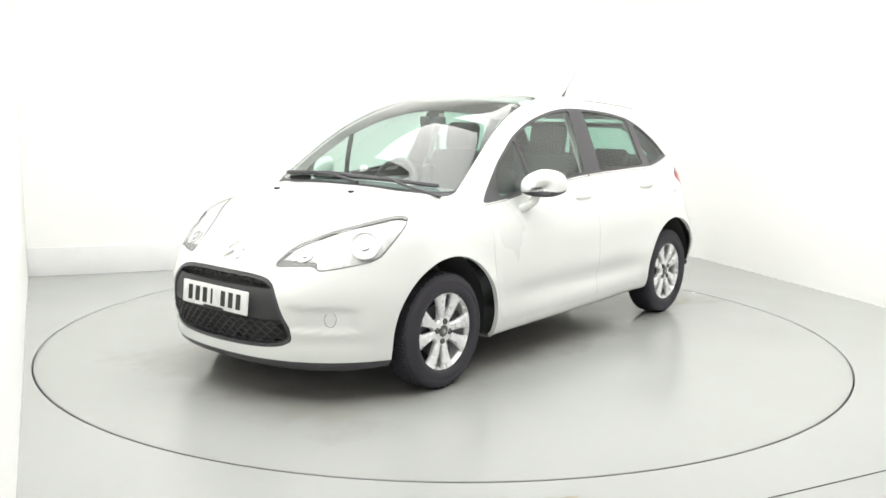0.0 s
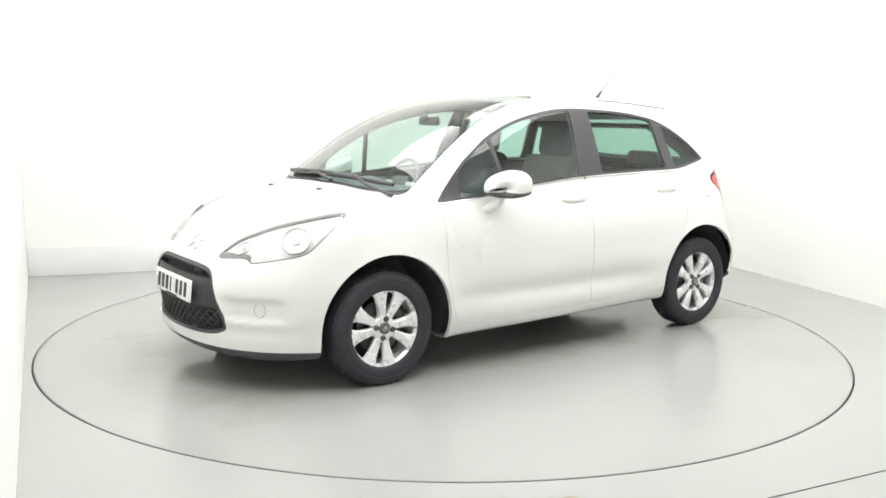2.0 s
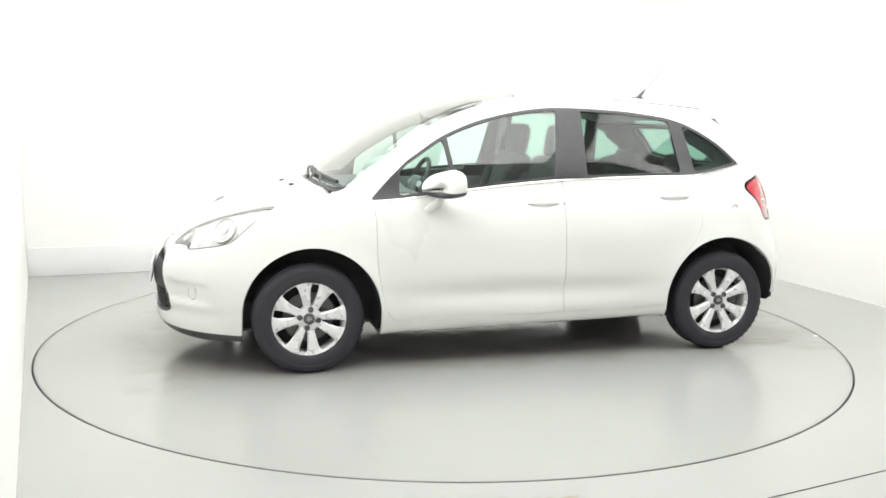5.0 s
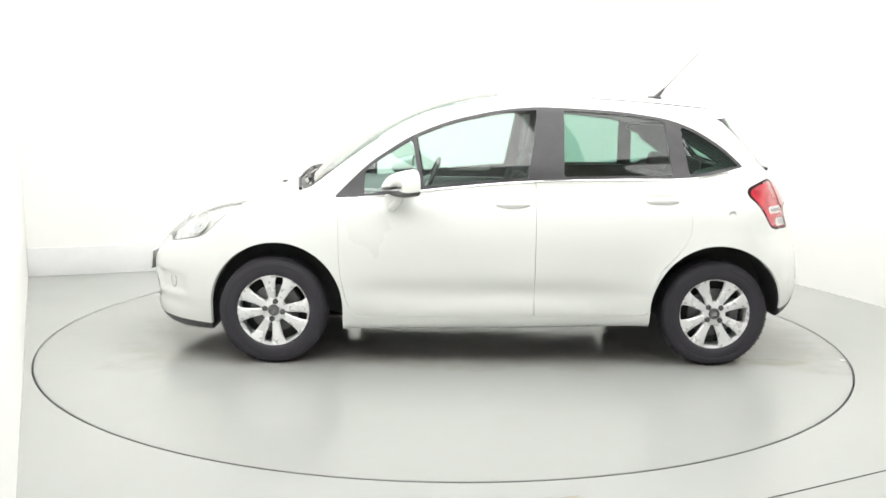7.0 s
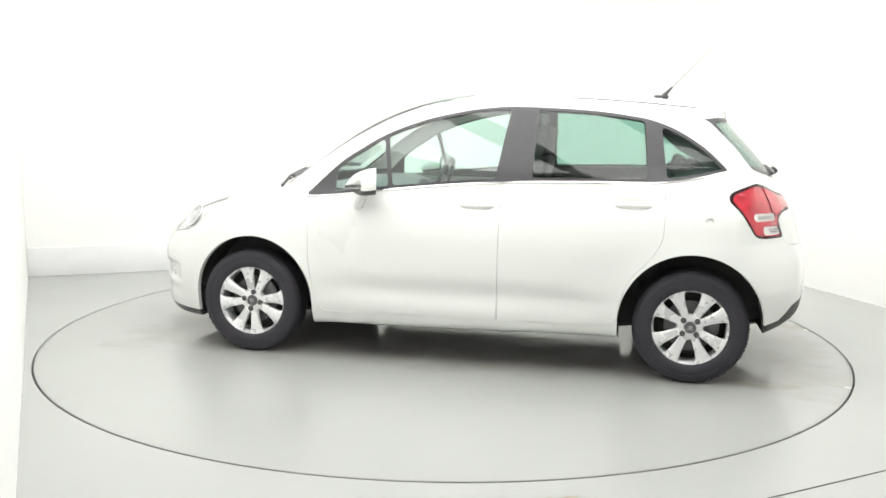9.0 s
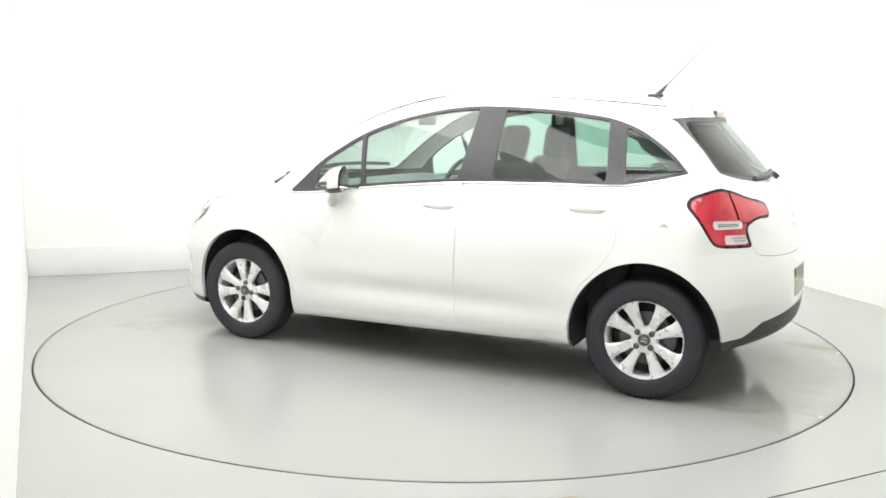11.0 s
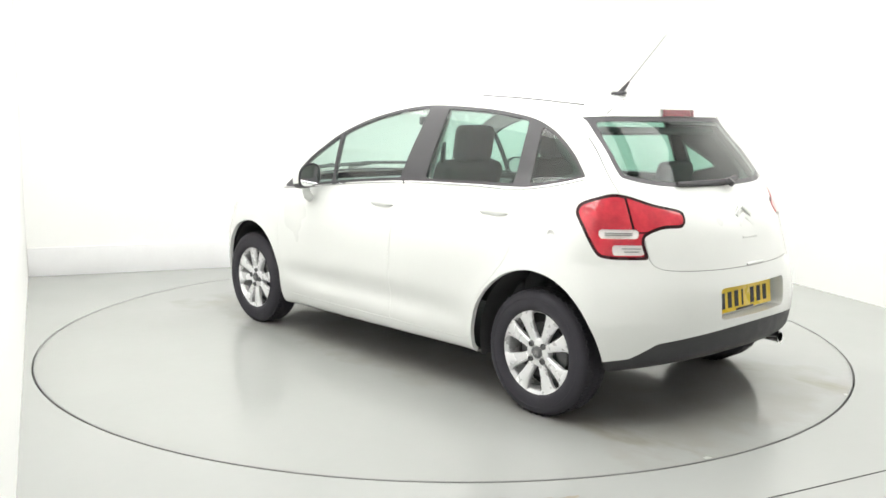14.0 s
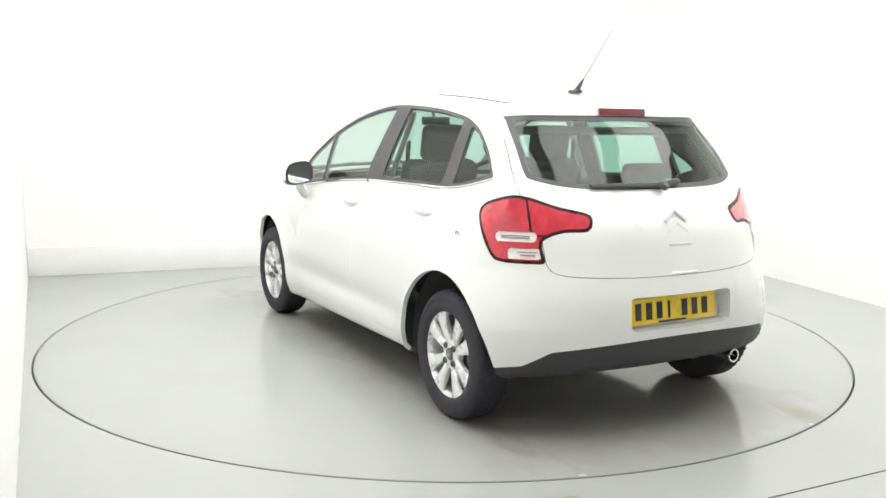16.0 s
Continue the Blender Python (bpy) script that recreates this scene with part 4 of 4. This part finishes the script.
chevrons("badge", (nose_x(0, 0.705) + 0.012, 0.004, 0.712), 0.13, (1, 0, 0.8), bonnet, PALEGREY)
chevrons("badge", (tail_x(-0.03, 0.94) - 0.002, -0.012, 0.94), 0.135, (-1, 0, 0.35), tailgate, PAINT)
bm = bmesh.new()
box(bm, (0.004, 0.13, 0.010), (tail_x(-0.012, 0.842) - 0.001, -0.012, 0.842), 0.001, 2)
part("lettering_bar", bm, PAINT, tailgate, "pale lettering strip")
bm = bmesh.new()
box(bm, (0.022, 0.15, 0.014), (tail_x(0, 0.722) + 0.004, -0.01, 0.722), 0.005, 3)
part("tailgate_handle", bm, PAINT, tailgate, "white tailgate handle")


# number plates, their characters as plain bars
def plate(name, at, normal, colour, parent, label):
    root = new(name)
    root.parent = parent
    tagged(root, label)
    root.matrix_basis = Matrix.Translation(at) @ Vector(normal).to_track_quat("X", "Z").to_matrix().to_4x4()
    bm = bmesh.new()
    box(bm, (0.010, 0.520, 0.114), (0, 0, 0), 0.004, 2)
    part("plate_base", bm, colour, root)
    for i, yy in enumerate((-0.193, -0.133, -0.073, -0.018, 0.073, 0.133, 0.193)):
        bm = bmesh.new()
        box(bm, (0.002, 0.034 if i != 3 else 0.014, 0.074), (0.0062, yy, 0), 0.0005, 1)
        part("bar", bm, INK, root)
    bm = bmesh.new()
    box(bm, (0.002, 0.16, 0.010), (0.0062, 0.0, -0.051), 0.0005, 1)
    part("lower_bar", bm, INK, root)


plate("number_plate", (nose_x(0.0, 0.49) - 0.003, 0.026, 0.488), (1, 0, 0.10), WHITEPLATE, front_bumper, "white front number plate with dark bars")
plate("number_plate", (-1.830, 0.034, 0.562), (-1, 0, 0.12), YELLOW, rear_bumper, "yellow rear number plate with dark bars")

# fog lamps
for s in (1, -1):
    y, z = s * 0.615, 0.428
    n, _ = body_normal(np.array([[nose_x(y, z), y, z]]))
    spot = Vector((nose_x(y, z), y, z)) - Vector(n[0]) * 0.006
    bm = bmesh.new()
    lathe(bm, [(0.042, 0.0), (0.040, 0.006), (0.035, 0.007), (0.029, -0.008), (0.013, -0.012), (0.001, -0.012)], 28)
    bm.transform(Matrix.Translation(spot) @ Vector(n[0]).to_track_quat("Y", "Z").to_matrix().to_4x4() @ Matrix.Diagonal((0.75, 1, 1, 1)))
    fog = part("fog_lamp", bm, BOWL, front_bumper, "round silver fog lamp")
    bm = bmesh.new()
    disc(bm, 0.034, 0.006, 24)
    bm.transform(Matrix.Translation(spot) @ Vector(n[0]).to_track_quat("Y", "Z").to_matrix().to_4x4() @ Matrix.Diagonal((0.75, 1, 1, 1)))
    ob = part("fog_lens", bm, LENS, fog, "clear lens")
    ob.visible_shadow = False

# fuel flap lock
bm = bmesh.new()
y = side_y(-1.302, 0.865)
lathe(bm, [(0.022, 0.0), (0.021, 0.002), (0.016, 0.003), (0.014, 0.0), (0.001, 0.0)], 20)
bm.transform(Matrix.Translation((-1.302, y, 0.865)))
part("fuel_cap_lock", bm, PALEGREY, car, "small round fuel flap lock")


# ---- cabin ----
def seat(y):
    root = new("seat")
    root.parent = car
    tagged(root, "dark grey fabric front seat")
    bm = bmesh.new()
    box(bm, (0.52, 0.48, 0.16), (0.10, y, 0.50), 0.05, 4, Matrix.Rotation(radians(-6), 4, "Y"))
    part("cushion", bm, FABRIC, root)
    lean = Matrix.Rotation(radians(-17), 4, "Y")
    bm = bmesh.new()
    box(bm, (0.13, 0.46, 0.66), (-0.232, y, 0.82), 0.05, 4, lean)
    for e in (-1, 1):
        box(bm, (0.17, 0.08, 0.48), (-0.195, y + e * 0.20, 0.79), 0.035, 3, lean)
    part("backrest", bm, FABRIC, root)
    bm = bmesh.new()
    box(bm, (0.095, 0.265, 0.205), (-0.345, y, 1.232), 0.045, 4, Matrix.Rotation(radians(-10), 4, "Y"))
    head = part("headrest", bm, FABRIC, root)
    for e in (-0.06, 0.06):
        part("post", tube(bmesh.new(), [(-0.305, y + e, 1.06), (-0.34, y + e, 1.17)], 0.007, 8), CHROME, head, "chrome post")


for y in (0.36, -0.36):
    seat(y)


def rear_bench():
    root = new("rear_bench")
    root.parent = car
    tagged(root, "dark grey fabric rear bench")
    bm = bmesh.new()
    box(bm, (0.50, 1.22, 0.17), (-0.72, 0, 0.50), 0.05, 3)
    part("cushion", bm, FABRIC, root)
    bm = bmesh.new()
    box(bm, (0.13, 1.20, 0.56), (-1.07, 0, 0.76), 0.045, 3, Matrix.Rotation(radians(-18), 4, "Y"))
    part("backrest", bm, FABRIC, root)
    for y in (0.36, -0.36):
        bm = bmesh.new()
        box(bm, (0.085, 0.27, 0.12), (-1.175, y, 1.095), 0.035, 3, Matrix.Rotation(radians(-12), 4, "Y"))
        part("headrest", bm, FABRIC, root)
    bm = bmesh.new()
    box(bm, (0.42, 1.10, 0.02), (-1.40, 0, 0.985), 0.006, 2)
    part("parcel_shelf", bm, LINING, car, "dark parcel shelf")


rear_bench()


def dashboard():
    bm = bmesh.new()
    prof = [(0.50, 0.62), (0.46, 0.80), (0.50, 0.915), (0.60, 0.955), (0.78, 0.965), (0.95, 0.955), (1.03, 0.94), (1.03, 0.62)]
    rings = []
    for i in range(19):
        y = -0.70 + 1.40 * i / 18
        hood = 0.035 * math.exp(-((y + 0.36) / 0.17) ** 2)
        rings.append([bm.verts.new((x - 0.10 * y * y * (x > 0.8), y, z + (hood if 0.85 < z and x < 0.75 else 0))) for x, z in prof])
    for a, b in zip(rings, rings[1:]):
        for k in range(len(prof) - 1):
            bm.faces.new((a[k], a[k + 1], b[k + 1], b[k]))
    bm.faces.new(rings[0])
    bm.faces.new(rings[-1])
    dash = part("dashboard", bm, DASH, car, "grey soft plastic dashboard")
    for y in (-0.58, -0.1, 0.1, 0.58):
        bm = bmesh.new()
        lathe(bm, [(0.045, 0.0), (0.045, -0.012), (0.036, -0.014), (0.030, 0.0), (0.001, 0.0)], 20, "X", (0.474, y, 0.85))
        part("air_vent", bm, CHROME, dash, "round silver-ringed air vent")


dashboard()


def steering_wheel():
    root = new("steering_wheel")
    root.parent = car
    tagged(root, "dark three-spoke steering wheel with silver inserts")
    root.matrix_basis = Matrix.Translation((0.37, -0.36, 0.925)) @ Matrix.Rotation(radians(-24), 4, "Y")
    bm = bmesh.new()
    n, k = 40, 10
    rings = []
    for i in range(n):
        a = 2 * math.pi * i / n
        rings.append([bm.verts.new((0.016 * math.cos(2 * math.pi * j / k), (0.178 + 0.016 * math.sin(2 * math.pi * j / k)) * math.cos(a), (0.178 + 0.016 * math.sin(2 * math.pi * j / k)) * math.sin(a))) for j in range(k)])
    for i in range(n):
        for j in range(k):
            bm.faces.new((rings[i][j], rings[(i + 1) % n][j], rings[(i + 1) % n][(j + 1) % k], rings[i][(j + 1) % k]))
    part("grip", bm, TRIM, root)
    bm = bmesh.new()
    box(bm, (0.06, 0.15, 0.13), (0.01, 0, -0.01), 0.03, 3)
    part("hub", bm, DASH, root)
    for ang in (0, 180, 270):
        bm = bmesh.new()
        box(bm, (0.018, 0.12, 0.04), (0.008, 0.115, 0), 0.006, 2)
        bm.transform(Matrix.Rotation(radians(ang), 4, "X"))
        part("spoke", bm, PALEGREY, root, "silver spoke")


steering_wheel()
bm = bmesh.new()
box(bm, (0.03, 0.20, 0.055), (0.40, 0.0, 1.345), 0.012, 3)
part("cabin_mirror", bm, TRIM, car, "black interior mirror")
part("mirror_stalk", tube(bmesh.new(), [(0.415, 0, 1.36), (0.44, 0, 1.40)], 0.01, 8), TRIM, car)
for s in (1, -1):
    bm = bmesh.new()
    box(bm, (0.05, 0.012, 0.42), (-0.30, s * 0.595, 1.20), 0.004, 2, Matrix.Rotation(s * 0.38, 4, "X"))
    part("pillar_cover", bm, PALE, car, "pale inner pillar cover")
    part("seat_belt", tube(bmesh.new(), [(-0.315, s * 0.56, 1.24), (-0.30, s * 0.57, 0.95), (-0.25, s * 0.60, 0.60)], 0.014, 6), LINING, car, "dark seat belt")
    bm = bmesh.new()
    box(bm, (1.0, 0.03, 0.10), (0.3, s * 0.70, 0.90), 0.012, 2)
    part("door_card", bm, DASH, car, "grey inner door top")


# ---- motion ----
def motions():
    OFFSET = Vector((-0.2645, 0.0023, 0.0))
    rows_car, rows_disc = [], []
    for i in range(33):
        t = i * 0.5
        turn = 230.09 - 6.916 * t
        m = pose(0, 0, 0, 0, 0, turn)
        rows_disc.append((t, m))
        rows_car.append((t, m @ Matrix.Translation(OFFSET)))
    walk(turntable_disc, rows_disc)
    walk(car, rows_car)


motions()
